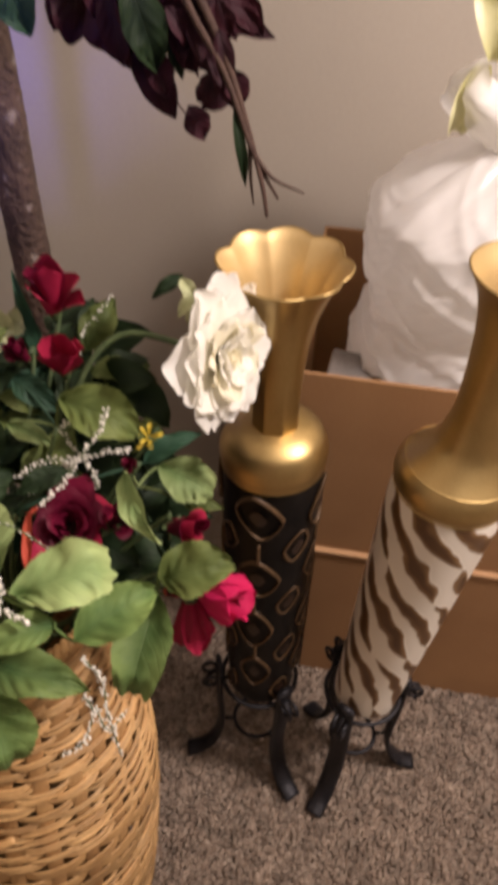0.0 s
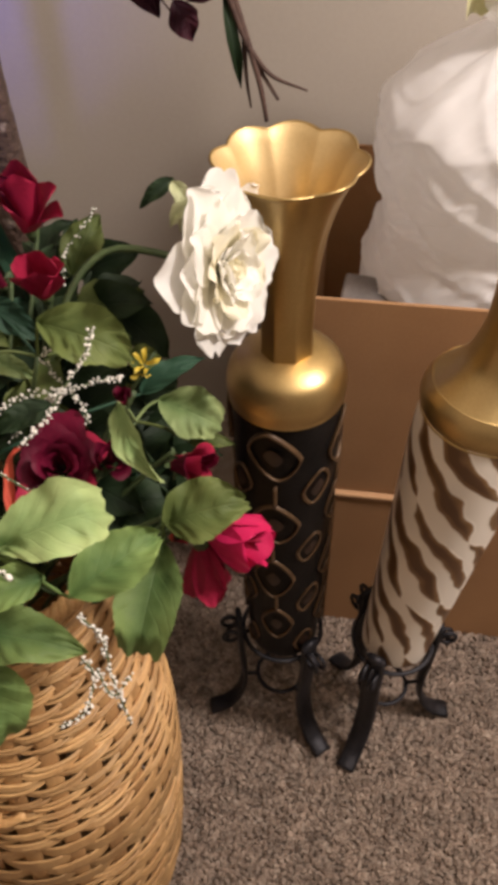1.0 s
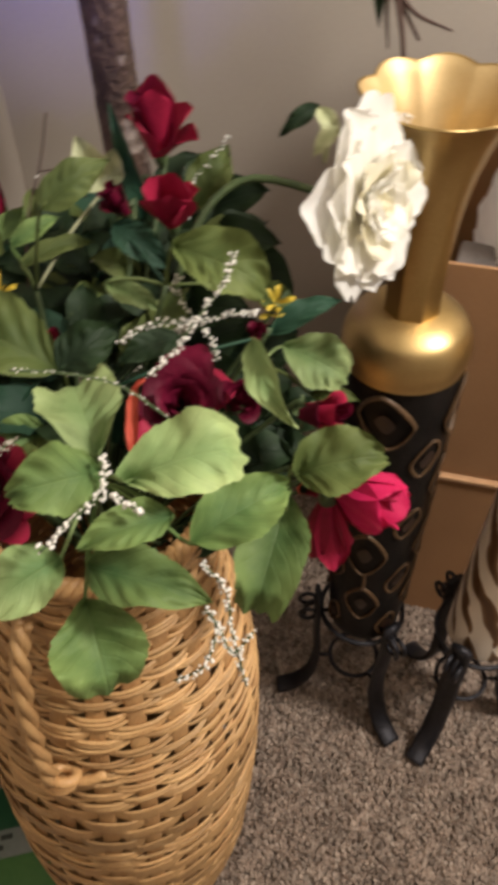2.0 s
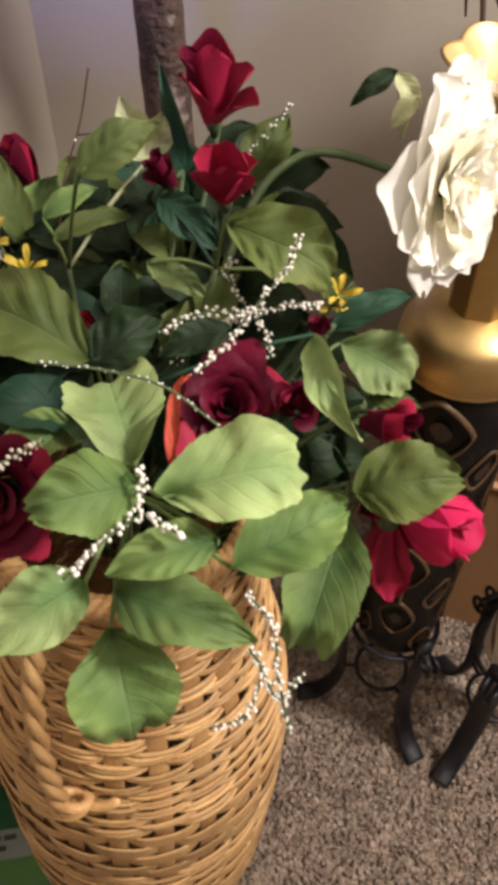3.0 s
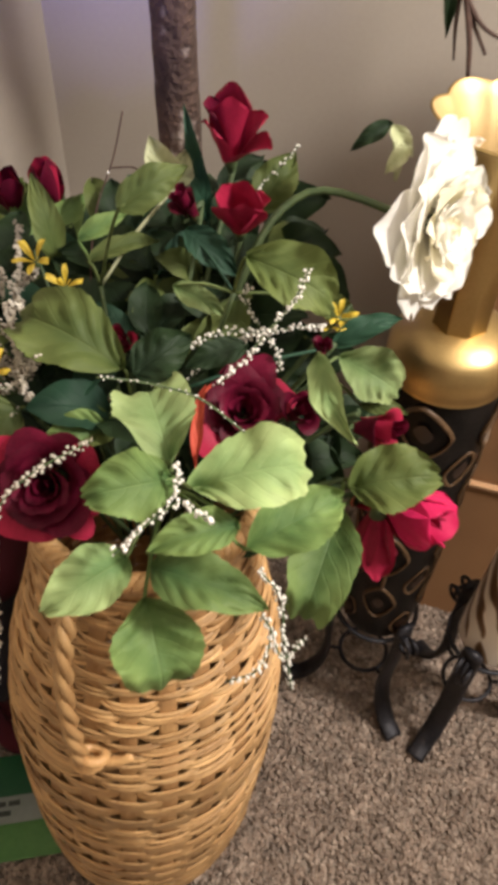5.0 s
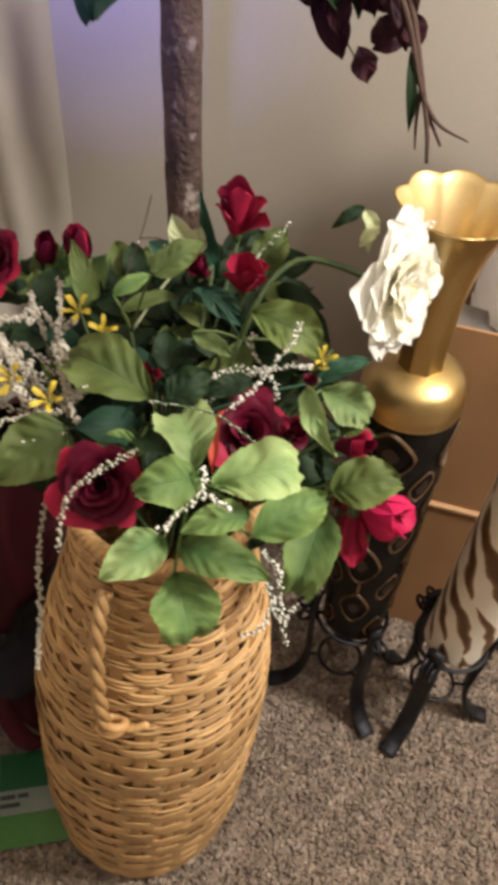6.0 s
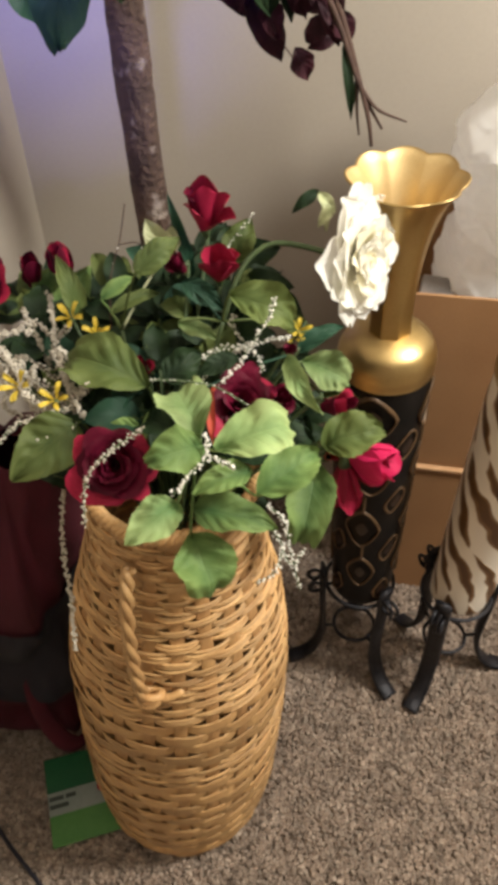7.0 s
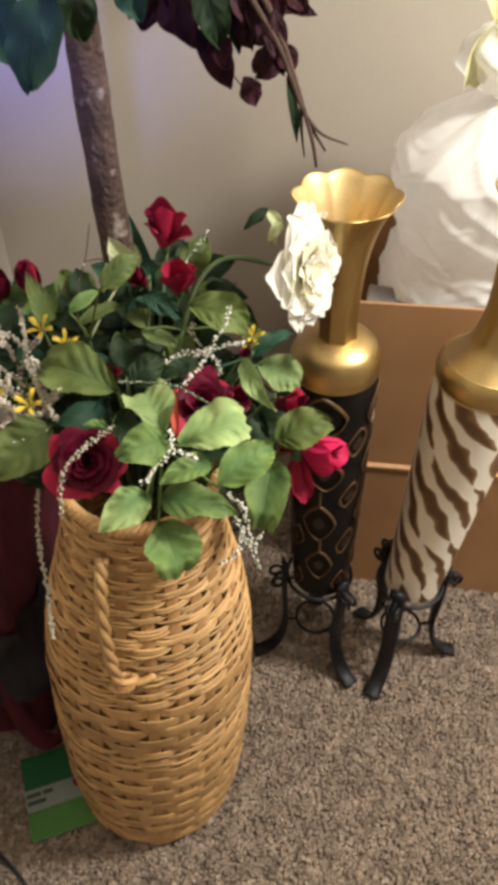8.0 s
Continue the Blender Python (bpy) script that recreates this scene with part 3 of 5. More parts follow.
def rumpled(name, label, category, centre, size, material, seed, wrinkle=0.25, power=0.7, freq=4.0):
    bm = bmesh.new()
    off = Vector((seed * 3.1, seed * 1.7, 0))

    def place(v, u):
        a, b = 2 * math.pi * u, math.pi * (v - 0.5)
        c = [math.copysign(abs(math.cos(b)) ** power * abs(f(a)) ** power, f(a)) for f in (math.cos, math.sin)]
        p = Vector((c[0], c[1], math.copysign(abs(math.sin(b)) ** power, math.sin(b))))
        k = 1 + wrinkle * (noise.noise(p * freq * 0.4 + off) * 0.9 + 0.35 * noise.noise(p * freq + off))
        return Vector((p.x * size[0], p.y * size[1], p.z * size[2])) * k

    sheet(bm, 34, 56, place, close=True)
    bmesh.ops.remove_doubles(bm, verts=bm.verts, dist=0.0004)
    ob = part(name, bm, material)
    ob.location = centre
    return tagged(ob, label, category)


rumpled("cloth_bundle", "dark crumpled cloth lying inside the open box", "cloth", (0.20, 0.88, 0.42), (0.06, 0.07, 0.11), CLOTH_DARK, 2)


def plastic_bag():
    ob = thing("plastic_bag", "full white plastic bag with creases, tied, standing in a cardboard box", "plastic bag", (0.325, 0.945, 0.306))
    bm = bmesh.new()

    def place(v, u):
        a = 2 * math.pi * u
        z = 0.02 + 0.485 * v
        r = 0.98 + 0.14 * math.sin(math.pi * min(1, v * 0.95)) - 0.10 * math.exp(-((v - 0.56) / 0.07) ** 2) - 0.92 * max(0, (v - 0.80) / 0.20) ** 1.5
        ca, sa = math.cos(a), math.sin(a)
        x = math.copysign(abs(ca) ** 0.75, ca) * 0.154 * r
        y = math.copysign(abs(sa) ** 0.75, sa) * 0.120 * r
        slack = 0.35 + 0.65 * min(1, abs(v - 0.45) * 2)
        fold = noise.noise(Vector((ca * 1.3, sa * 1.3, z * 5))) * 0.006 + noise.noise(Vector((ca * 5, sa * 5, z * 5))) * 0.005 * slack
        # drawn creases across the belly and up towards the knot
        for q, amount, sharp in ((Vector((ca * 1.1, sa * 1.1, z * 30 + 3.0 * ca)), 0.0042, 4.0), (Vector((ca * 2.4 + 7, sa * 2.4, z * 46 - 5.0 * ca)), 0.0020, 5.0), (Vector((ca * 6 + 3, sa * 6, z * 5)), 0.0018 * slack, 4.0)):
            fold += amount * max(0.0, 1 - abs(noise.noise(q)) * sharp)
        return (x + ca * fold, y + sa * fold, z + 0.010 * noise.noise(Vector((ca * 3, sa * 3, 5 + z))))

    sheet(bm, 190, 170, place, close=True)
    part("body", bm, PLASTIC, ob)
    bm = bmesh.new()

    def frill(v, u):
        a = 2 * math.pi * u
        r = 0.020 + 0.048 * math.sin(2.6 * v) + 0.016 * noise.noise(Vector((2 * math.cos(a), 2 * math.sin(a), 3 * v))) + 0.007 * noise.noise(Vector((6 * math.cos(a), 6 * math.sin(a), 5 * v)))
        return (-0.030 + r * math.cos(a) * 1.05 - 0.01 * v, r * math.sin(a) * 0.8, 0.478 + 0.085 * v + 0.010 * math.sin(4 * a) * v)

    sheet(bm, 14, 90, frill, close=True)
    part("gathered_top", bm, PLASTIC, ob, "gathered and knotted top")
    for k, (x, z, w, h, tw) in enumerate(((-0.100, 0.535, 0.026, 0.065, 0.3), (-0.070, 0.625, 0.040, 0.10, -0.3), (-0.01, 0.60, 0.05, 0.11, 0.2))):
        bm = bmesh.new()
        sheet(bm, 14, 10, lambda v, u, k=k: (x + (u - 0.5) * w * (0.6 + 0.8 * math.sin(3 * v)) + tw * 0.05 * v, -0.035 + 0.020 * math.sin(2.6 * u + k) - 0.010 * math.sin(5 * v + k), z + (v - 0.5) * h))
        part("tie_end", bm, YELLOW_FILM, ob, "yellow-printed end of the bag's tie")
    return ob


plastic_bag()


# ---- the two vases and their stands ----
def stand(label, at, angles, loop=0.006):
    ob = thing("vase_stand", label, "vase stand", at, "iron stands")
    for a in angles:
        c, s = math.cos(radians(a)), math.sin(radians(a))
        bm = bmesh.new()
        line = smooth_profile([(0.053 * c, 0.053 * s, 0.235), (0.051 * c, 0.051 * s, 0.16), (0.048 * c, 0.048 * s, 0.09), (0.056 * c, 0.056 * s, 0.045), (0.073 * c, 0.073 * s, 0.017), (0.096 * c, 0.096 * s, 0.0050)], 6)
        tube(bm, line, 0.0125, 8, 0.34, facing=lambda q, c=c, s=s: (c, s, 0.6))
        part("leg", bm, IRON, ob)
        bm = bmesh.new()
        for k in range(2):
            ring = [(0.060 * c + (0.009 * math.cos(t) + 0.004) * c - (0.009 * k - 0.0045) * s * 1.5, 0.060 * s + (0.009 * math.cos(t) + 0.004) * s + (0.009 * k - 0.0045) * c * 1.5, 0.212 + 0.010 * math.sin(t) - 0.012 * k) for t in np.linspace(0, 2 * math.pi, 15)[:-1]]
            tube(bm, ring, 0.0026, 6, close=True)
        tube(bm, smooth_profile([(0.056 * c, 0.056 * s, 0.215), (0.066 * c, 0.066 * s, 0.205), (0.068 * c, 0.068 * s, 0.185)], 5), 0.0028, 6)
        part("scroll", bm, IRON, ob, "small curled iron bow")
    for r, z, w in ((0.0475, 0.200, 0.0030), (0.030, 0.085, 0.0028)):
        bm = bmesh.new()
        tube(bm, [(r * math.cos(t), r * math.sin(t), z) for t in np.linspace(0, 2 * math.pi, 41)[:-1]], w, 7, close=True)
        part("ring", bm, IRON, ob)
    for a in angles:
        c, s = math.cos(radians(a)), math.sin(radians(a))
        bm = bmesh.new()
        tube(bm, [(0.029 * c, 0.029 * s, 0.085), (0.045 * c, 0.045 * s, 0.088)], 0.0025, 6)
        part("brace", bm, IRON, ob)
        bm = bmesh.new()
        tube(bm, [(0.002 * c, 0.002 * s, 0.1965), (0.048 * c, 0.048 * s, 0.1965)], 0.0025, 6)
        part("rest", bm, IRON, ob)
    return ob


stand("black wrought iron stand with three splayed feet under the patterned vase", (0.064, 0.645, 0.004), (-52, 84, 189))
stand("black wrought iron stand with three splayed feet under the striped vase", (0.198, 0.632, 0.004), (240, 2, 124))


def lobed(z, a):
    """Eight flat panels in the neck that open into the lobes of a scalloped rim."""
    k = max(0.0, min(1.0, (z - 0.665) / 0.15))
    t = 4 * a + 0.3
    flat = 0.965 / math.cos(((t + math.pi / 2) % math.pi - math.pi / 2) / 4)
    panel = 1 - min(1.0, k * 1.5)
    return 1 + (abs(math.cos(t)) - 0.62) * (0.05 * min(1, k * 2) + 0.05 * k * k) + panel * (flat - 1)


def patterned_vase():
    ob = thing("patterned_vase", "tall black vase with bronze diamond relief and scalloped gold neck", "vase", (0.066, 0.645, 0.204), group="floor vases", tilt=(0, -0.6, 0))
    o = 0.204
    body = smooth_profile([(0.010, 0), (0.036, 0.000), (0.0405, 0.005), (0.043, 0.08), (0.0455, 0.18), (0.0475, 0.28), (0.0485, 0.385), (0.047, 0.400)], 5)
    part("body", lathe(body), BLACK_BODY, ob)
    bulb = smooth_profile([(0.044, 0.3950), (0.0500, 0.3955), (0.0508, 0.3972), (0.0506, 0.3990), (0.0517, 0.4050), (0.0521, 0.4120), (0.0504, 0.4215), (0.0446, 0.4325), (0.0345, 0.4400), (0.0235, 0.4440), (0.0200, 0.4440)], 6)
    part("bulb", lathe(bulb), GOLD, ob, "satin gold rounded shoulder")
    neck = [(0.0222, 0.439), (0.0214, 0.456), (0.0220, 0.49), (0.0243, 0.525), (0.0292, 0.556), (0.0370, 0.582), (0.0468, 0.601), (0.0530, 0.609)]
    outer = [(p.x, p.y) for p in smooth_profile(neck, 6)]
    part("neck", lathe(outer, 128, lambda z, a: lobed(z + o, a)), GOLD, ob, "fluted satin gold neck")
    inner = [(r - 0.0016, z + 0.0004) for r, z in outer]
    part("inside", lathe(inner, 128, lambda z, a: lobed(z + o, a)), GOLD_IN, ob, "bright gold inside of the neck")
    bm = bmesh.new()
    rim = [(0.0524 * lobed(0.813, a) * math.cos(a), 0.0524 * lobed(0.813, a) * math.sin(a), 0.6093 + (lobed(0.813, a) - 1) * 0.025) for a in np.linspace(0, 2 * math.pi, 129)[:-1]]
    tube(bm, rim, 0.0011, 6, close=True)
    part("rim", bm, GOLD, ob, "thin rolled gold rim")

    def on_body(a, z, lift):
        r = 0.0413 + 0.0225 * (z / 0.28) * 0.29 + lift
        return (r * math.cos(a), r * math.sin(a), z)

    wob = random.Random(21)
    # wide diamonds chained one above the other, with smaller ones set between the chains
    for row in range(8):
        for k in range(4):
            wide = row % 2 == 1
            a0, z0 = 4.50 + math.pi / 2 * (k + (0.0 if wide else 0.52)) + wob.uniform(-0.04, 0.04), 0.030 + 0.0468 * row + wob.uniform(-0.003, 0.003)
            half, tall = (0.47, 0.033) if wide else (0.28, 0.022)
            half, tall, skew = half * wob.uniform(0.88, 1.06), tall * wob.uniform(0.86, 1.04), wob.uniform(-0.10, 0.10) + (0.0 if wide else 0.14)

            def diamond(scale, lift):
                pts = []
                for i in range(24):
                    t = 2 * math.pi * i / 24
                    u = math.copysign(abs(math.cos(t)) ** 1.3, math.cos(t))
                    w = math.copysign(abs(math.sin(t)) ** 1.5, math.sin(t))
                    pts.append(on_body(a0 + half * scale * (u + skew * 2 * w), max(0.006, z0 + tall * scale * (w + 0.5 * skew * u)), lift))
                return pts

            bm = bmesh.new()
            tube(bm, diamond(1.0, 0.0006), 0.0026 if wide else 0.0021, 6, close=True, flat=0.5)
            part("diamond_relief", bm, BRONZE, ob)
            if wide and row < 7:
                bm = bmesh.new()
                tube(bm, [on_body(a0, z0 + tall - 0.001 + 0.030 * i / 4, 0.0006) for i in range(5)], 0.0026, 6, flat=0.6)
                part("link_relief", bm, BRONZE, ob)
            bm = bmesh.new()
            outline = [bm.verts.new(q) for q in diamond(0.36 if wide else 0.5, 0.0012)]
            hub = bm.verts.new(on_body(a0, z0, 0.0024))
            for i in range(24):
                bm.faces.new((outline[i], outline[(i + 1) % 24], hub))
            part("diamond_inlay", bm, UMBER, ob)
    return ob


patterned_vase()


def striped_vase():
    ob = thing("striped_vase", "leaning cream vase with brown zebra stripes and flared gold neck", "vase", (0.201, 0.633, 0.204), group="floor vases", tilt=(-1.0, 5.0, 0))
    body = smooth_profile([(0.010, 0), (0.036, 0.000), (0.0405, 0.005), (0.043, 0.06), (0.0478, 0.16), (0.0530, 0.27), (0.0566, 0.350), (0.0548, 0.384)], 5)
    part("body", lathe(body), ZEBRA, ob, "cream glaze with brown zebra stripes")
    bulb = smooth_profile([(0.049, 0.3790), (0.0552, 0.3790), (0.0556, 0.3803), (0.0550, 0.3816), (0.0578, 0.3870), (0.0590, 0.3950), (0.0575, 0.4040), (0.0525, 0.4130), (0.0512, 0.4138), (0.0400, 0.4270), (0.0310, 0.4410), (0.0268, 0.4580), (0.0245, 0.480), (0.0265, 0.520), (0.0315, 0.560), (0.0400, 0.592), (0.0530, 0.614)], 6)
    part("gold_neck", lathe(bulb), GOLD, ob, "satin gold shoulder and flared neck")
    part("inside", lathe([(max(0.004, p.x - 0.0016), p.y + 0.0003) for p in bulb[80:]]), GOLD_IN, ob, "bright gold inside of the neck")
    bm = bmesh.new()
    tube(bm, [(0.0524 * math.cos(t), 0.0524 * math.sin(t), 0.6143) for t in np.linspace(0, 2 * math.pi, 65)[:-1]], 0.0011, 6, close=True)
    part("rim", bm, GOLD, ob, "thin rolled gold rim")


striped_vase()


# ---- the wicker basket ----
BASKET = [(0.098, 0.0), (0.110, 0.030), (0.117, 0.10), (0.120, 0.19), (0.1195, 0.29), (0.1165, 0.375), (0.106, 0.455), (0.089, 0.525), (0.0775, 0.580), (0.0740, 0.625), (0.0745, 0.640)]
BASKET_LINE = smooth_profile(BASKET, 10)


def basket_radius(z):
    for a, b in zip(BASKET_LINE, BASKET_LINE[1:]):
        if a.y <= z <= b.y:
            return a.x + (b.x - a.x) * (z - a.y) / max(1e-6, b.y - a.y)
    return BASKET_LINE[-1].x if z > 0.3 else BASKET_LINE[0].x


def basket_axis(z):
    return 0.034 * (z / 0.59), 0.010 * (z / 0.59)


def wicker_basket():
    rnd = random.Random(11)
    ob = thing("wicker_basket", "tall honey-coloured woven wicker basket with twisted handles, filled with cloth flowers", "basket", (-0.173, 0.432, 0.004))
    stakes = 22
    for k in range(stakes):
        a = 2 * math.pi * k / stakes
        bm = bmesh.new()
        pts = []
        for i in range(40):
            z = 0.002 + 0.630 * i / 39
            r = basket_radius(z) - 0.0010
            ox, oy = basket_axis(z)
            pts.append((ox + r * math.cos(a), oy + r * math.sin(a), z))
        tube(bm, pts, 0.0070, 8, 0.17, square=0.6, facing=(math.cos(a), math.sin(a), 0))
        part("stake", bm, WICKER_DARK, ob)
    z, band = 0.004, 0
    while z < 0.628:
        # each band passes over one stake and under the next: flat splints low down and at the belly, thin round canes between and above
        thin = z > 0.385 or 0.255 < z < 0.300
        canes = rnd.choice((2, 2, 3)) if thin else 1
        lift = rnd.uniform(-0.0004, 0.0004)
        ph = rnd.uniform(0, 6.28)
        for cane in range(canes):
            half = rnd.uniform(0.0014, 0.0022) if thin else rnd.uniform(0.0078, 0.0105)
            z += half
            slip, mine = rnd.uniform(-0.10, 0.10), rnd.uniform(0, 6.28)
            bm = bmesh.new()
            pts, wide = [], []
            steps = 189
            for i in range(steps):
                a = 2 * math.pi * i / steps
                d = ((a * stakes / (2 * math.pi) + band + slip + 1.0) % 2.0) - 1.0
                dip = math.exp(-((d / (0.42 if thin else 0.36)) ** 2))
                zz = min(0.634, max(0.004, z + 0.0013 * math.sin(2 * a + ph) + 0.0006 * math.sin(7 * a + mine) - 0.0011 * dip * (cane - 0.5 * (canes - 1))))
                r = basket_radius(zz) + 0.0019 - (0.0050 if thin else 0.0046) * dip + lift + 0.0004 * math.sin(5 * a + mine)
                ox, oy = basket_axis(zz)
                pts.append((ox + r * math.cos(a), oy + r * math.sin(a), zz))
                wide.append(half * (1.04 if thin else 1.06 - 0.30 * math.exp(-((d / 0.34) ** 2)) + 0.03 * math.sin(3 * a + mine)))
            tube(bm, pts, wide, 6 if thin else 12, 0.75 if thin else 0.09, facing=lambda q: (q.x, q.y, 0.0), close=True, square=1.0 if thin else 0.4)
            part("strand", bm, WICKER, ob)
            z += half * 0.97
        z += rnd.uniform(0.0, 0.0005)
        band += 1
    for k in range(3):
        bm = bmesh.new()
        pts = []
        for i in range(240):
            a = 2 * math.pi * i / 240
            t = 26 * a + 2 * math.pi * k / 3
            r = 0.074 + 0.0035 * math.cos(t)
            pts.append((0.0365 + r * math.cos(a), 0.011 + r * math.sin(a), 0.636 + 0.0040 * math.sin(t)))
        tube(bm, pts, 0.0034, 6, close=True)
        part("rim_cane", bm, WICKER, ob)
    part("base", lathe([(0.001, 0.0), (0.050, 0.0), (0.096, 0.0), (0.098, 0.006), (0.05, 0.006), (0.001, 0.006)], 40), WICKER_DARK, ob)
    # a twisted handle on the front and one on the back
    for turn in (-92, 88):
        c, s = math.cos(radians(turn)), math.sin(radians(turn))

        def at(z, out, along=0.0):
            r = basket_radius(z) + out
            ox, oy = basket_axis(z)
            return Vector((ox + r * c - along * s, oy + r * s + along * c, z))

        handle = bmesh.new()
        spine = smooth_profile([at(0.443, 0.006, -0.002), at(0.455, 0.013, -0.010), at(0.492, 0.018, -0.017), at(0.535, 0.021, -0.022), at(0.578, 0.018, -0.024), at(0.602, 0.006, -0.024)], 14)
        for k in range(3):
            pts = []
            for i, q in enumerate(spine):
                t = 0.30 * i + 2 * math.pi * k / 3
                pts.append(q + Vector((-s, c, 0)) * 0.0034 * math.cos(t) + Vector((c, s, 0)) * 0.0034 * math.sin(t))
            tube(handle, pts, 0.0036, 7)
        h = part("handle", handle, WICKER, ob, "twisted cane handle")
        knot = bmesh.new()
        for k in range(3):
            pts = [at(0.446 + 0.005 * k + 0.004 * math.sin(t), 0.008 + 0.008 * math.sin(t), (-0.009 + 0.009 * math.cos(t)) + 0.002 * k) for t in np.linspace(0, 2 * math.pi, 17)[:-1]]
            tube(knot, pts, 0.0042, 6, close=True)
        tube(knot, smooth_profile([at(0.449, 0.006, -0.004), at(0.449, 0.006, 0.010), at(0.455, 0.002, 0.024)], 6), [0.004] * 12 + [0.002], 6, 0.6)
        part("knot", knot, WICKER, h, "bound cane knot")
    return ob


wicker_basket()


# ---- the flowers in the basket ----
leaf_sprig("cluster of green cloth rose leaves spilling over the basket's front", (-0.100, 0.372, 0.738), (
    ((-0.084, 0.364, 0.750), (-0.031, 0.380, 0.764), 0.040, (0.067, -0.444, 0.894), LIGHT_GREEN, 0.8),
    ((-0.058, 0.369, 0.698), (-0.011, 0.407, 0.705), 0.036, (0.165, -0.370, 0.914), GREEN, 0.15),
    ((-0.059, 0.350, 0.746), (-0.097, 0.328, 0.744), 0.022, (0.112, -0.316, 0.942), GREEN),
    ((-0.099, 0.336, 0.718), (-0.040, 0.330, 0.709), 0.030, (0.104, -0.340, 0.935), GREEN),
    ((-0.102, 0.330, 0.697), (-0.083, 0.293, 0.680), 0.046, (0.217, -0.343, 0.914), GREEN, 0.8),
    ((-0.110, 0.333, 0.727), (-0.140, 0.299, 0.724), 0.031, (0.273, -0.332, 0.903), LIGHT_GREEN, 0.2),
    ((-0.093, 0.362, 0.757), (-0.126, 0.336, 0.768), 0.032, (0.271, -0.466, 0.842), GREEN, 0.4),
    ((-0.095, 0.367, 0.758), (-0.119, 0.408, 0.770), 0.040, (0.231, -0.509, 0.829), LIGHT_GREEN, 0.75),
))
leaf_sprig("drooping green cloth leaf and bright leaves beside the pink bud", (-0.012, 0.425, 0.700), (
    ((-0.012, 0.415, 0.688), (-0.022, 0.351, 0.668), 0.038, (0.071, -0.541, 0.838), GREEN, 0.75),
    ((-0.008, 0.414, 0.707), (0.038, 0.421, 0.722), 0.040, (-0.095, -0.436, 0.895), OLIVE, 0.25),
))
leaf_sprig("pair of bright light-green cloth leaves", (-0.036, 0.490, 0.715), (
    ((-0.026, 0.528, 0.697), (0.016, 0.513, 0.689), 0.036, (-0.041, -0.579, 0.814), LIGHT_GREEN, 0.7),
    ((-0.037, 0.462, 0.758), (-0.011, 0.423, 0.734), 0.018, (-0.433, -0.659, 0.615), LIGHT_GREEN),
    ((-0.007, 0.521, 0.664), (0.025, 0.518, 0.665), 0.013, (-0.059, -0.453, 0.889), OLIVE),
))
leaf_sprig("large rounded green cloth leaves", (-0.150, 0.470, 0.690), (
    ((-0.154, 0.474, 0.709), (-0.223, 0.484, 0.736), 0.050, (0.261, -0.474, 0.841), OLIVE, 0.6),
    ((-0.164, 0.495, 0.691), (-0.206, 0.457, 0.681), 0.033, (0.282, -0.519, 0.807), DARK_SHADED_GREEN),
    ((-0.157, 0.440, 0.694), (-0.189, 0.418, 0.695), 0.024, (0.295, -0.371, 0.881), GREEN),
))
leaf_sprig("broad olive cloth leaves behind the white spray", (-0.092, 0.500, 0.760), (
    ((-0.085, 0.498, 0.787), (-0.032, 0.486, 0.775), 0.037, (0.045, -0.576, 0.816), OLIVE, 0.5),
    ((-0.130, 0.508, 0.752), (-0.097, 0.502, 0.740), 0.015, (0.166, -0.611, 0.774), LIGHT_GREEN),
    ((-0.127, 0.528, 0.778), (-0.093, 0.516, 0.760), 0.020, (0.165, -0.657, 0.736), TEAL),
    ((-0.042, 0.524, 0.740), (-0.019, 0.521, 0.737), 0.017, (-0.002, -0.572, 0.820), OLIVE),
))
leaf_sprig("dark green cloth leaves among the roses", (-0.110, 0.440, 0.735), (
    ((-0.125, 0.410, 0.772), (-0.101, 0.434, 0.782), 0.025, (0.205, -0.541, 0.816), DARK_SHADED_GREEN),
    ((-0.077, 0.464, 0.754), (-0.107, 0.445, 0.748), 0.017, (0.130, -0.458, 0.879), DARK_SHADED_GREEN),
    ((-0.031, 0.498, 0.732), (0.007, 0.518, 0.746), 0.016, (-0.043, -0.515, 0.856), TEAL),
))
leaf_sprig("narrow upright teal leaf beside the top rose", (-0.131, 0.606, 0.720), (
    ((-0.132, 0.609, 0.731), (-0.151, 0.626, 0.803), 0.013, (0.246, -0.924, 0.291), TEAL),
    ((-0.100, 0.624, 0.732), (-0.079, 0.653, 0.765), 0.030, (0.100, -0.771, 0.629), OLIVE),
))
leaf_sprig("curved olive leaves at the back of the basket", (-0.185, 0.530, 0.725), (
    ((-0.161, 0.510, 0.797), (-0.128, 0.540, 0.812), 0.022, (0.218, -0.617, 0.756), OLIVE),
    ((-0.152, 0.590, 0.763), (-0.168, 0.601, 0.793), 0.023, (0.287, -0.843, 0.455), PALE_SEPAL),
    ((-0.150, 0.596, 0.763), (-0.146, 0.607, 0.783), 0.018, (0.253, -0.856, 0.450), PALE_SEPAL),
    ((-0.194, 0.538, 0.738), (-0.155, 0.564, 0.743), 0.015, (0.184, -0.452, 0.873), OLIVE),
    ((-0.205, 0.552, 0.742), (-0.179, 0.575, 0.750), 0.014, (0.239, -0.546, 0.803), GREEN),
))
leaf_sprig("rounded olive leaf over the basket's side", (-0.200, 0.440, 0.690), (
    ((-0.208, 0.436, 0.702), (-0.254, 0.389, 0.682), 0.049, (0.247, -0.557, 0.793), OLIVE),
))
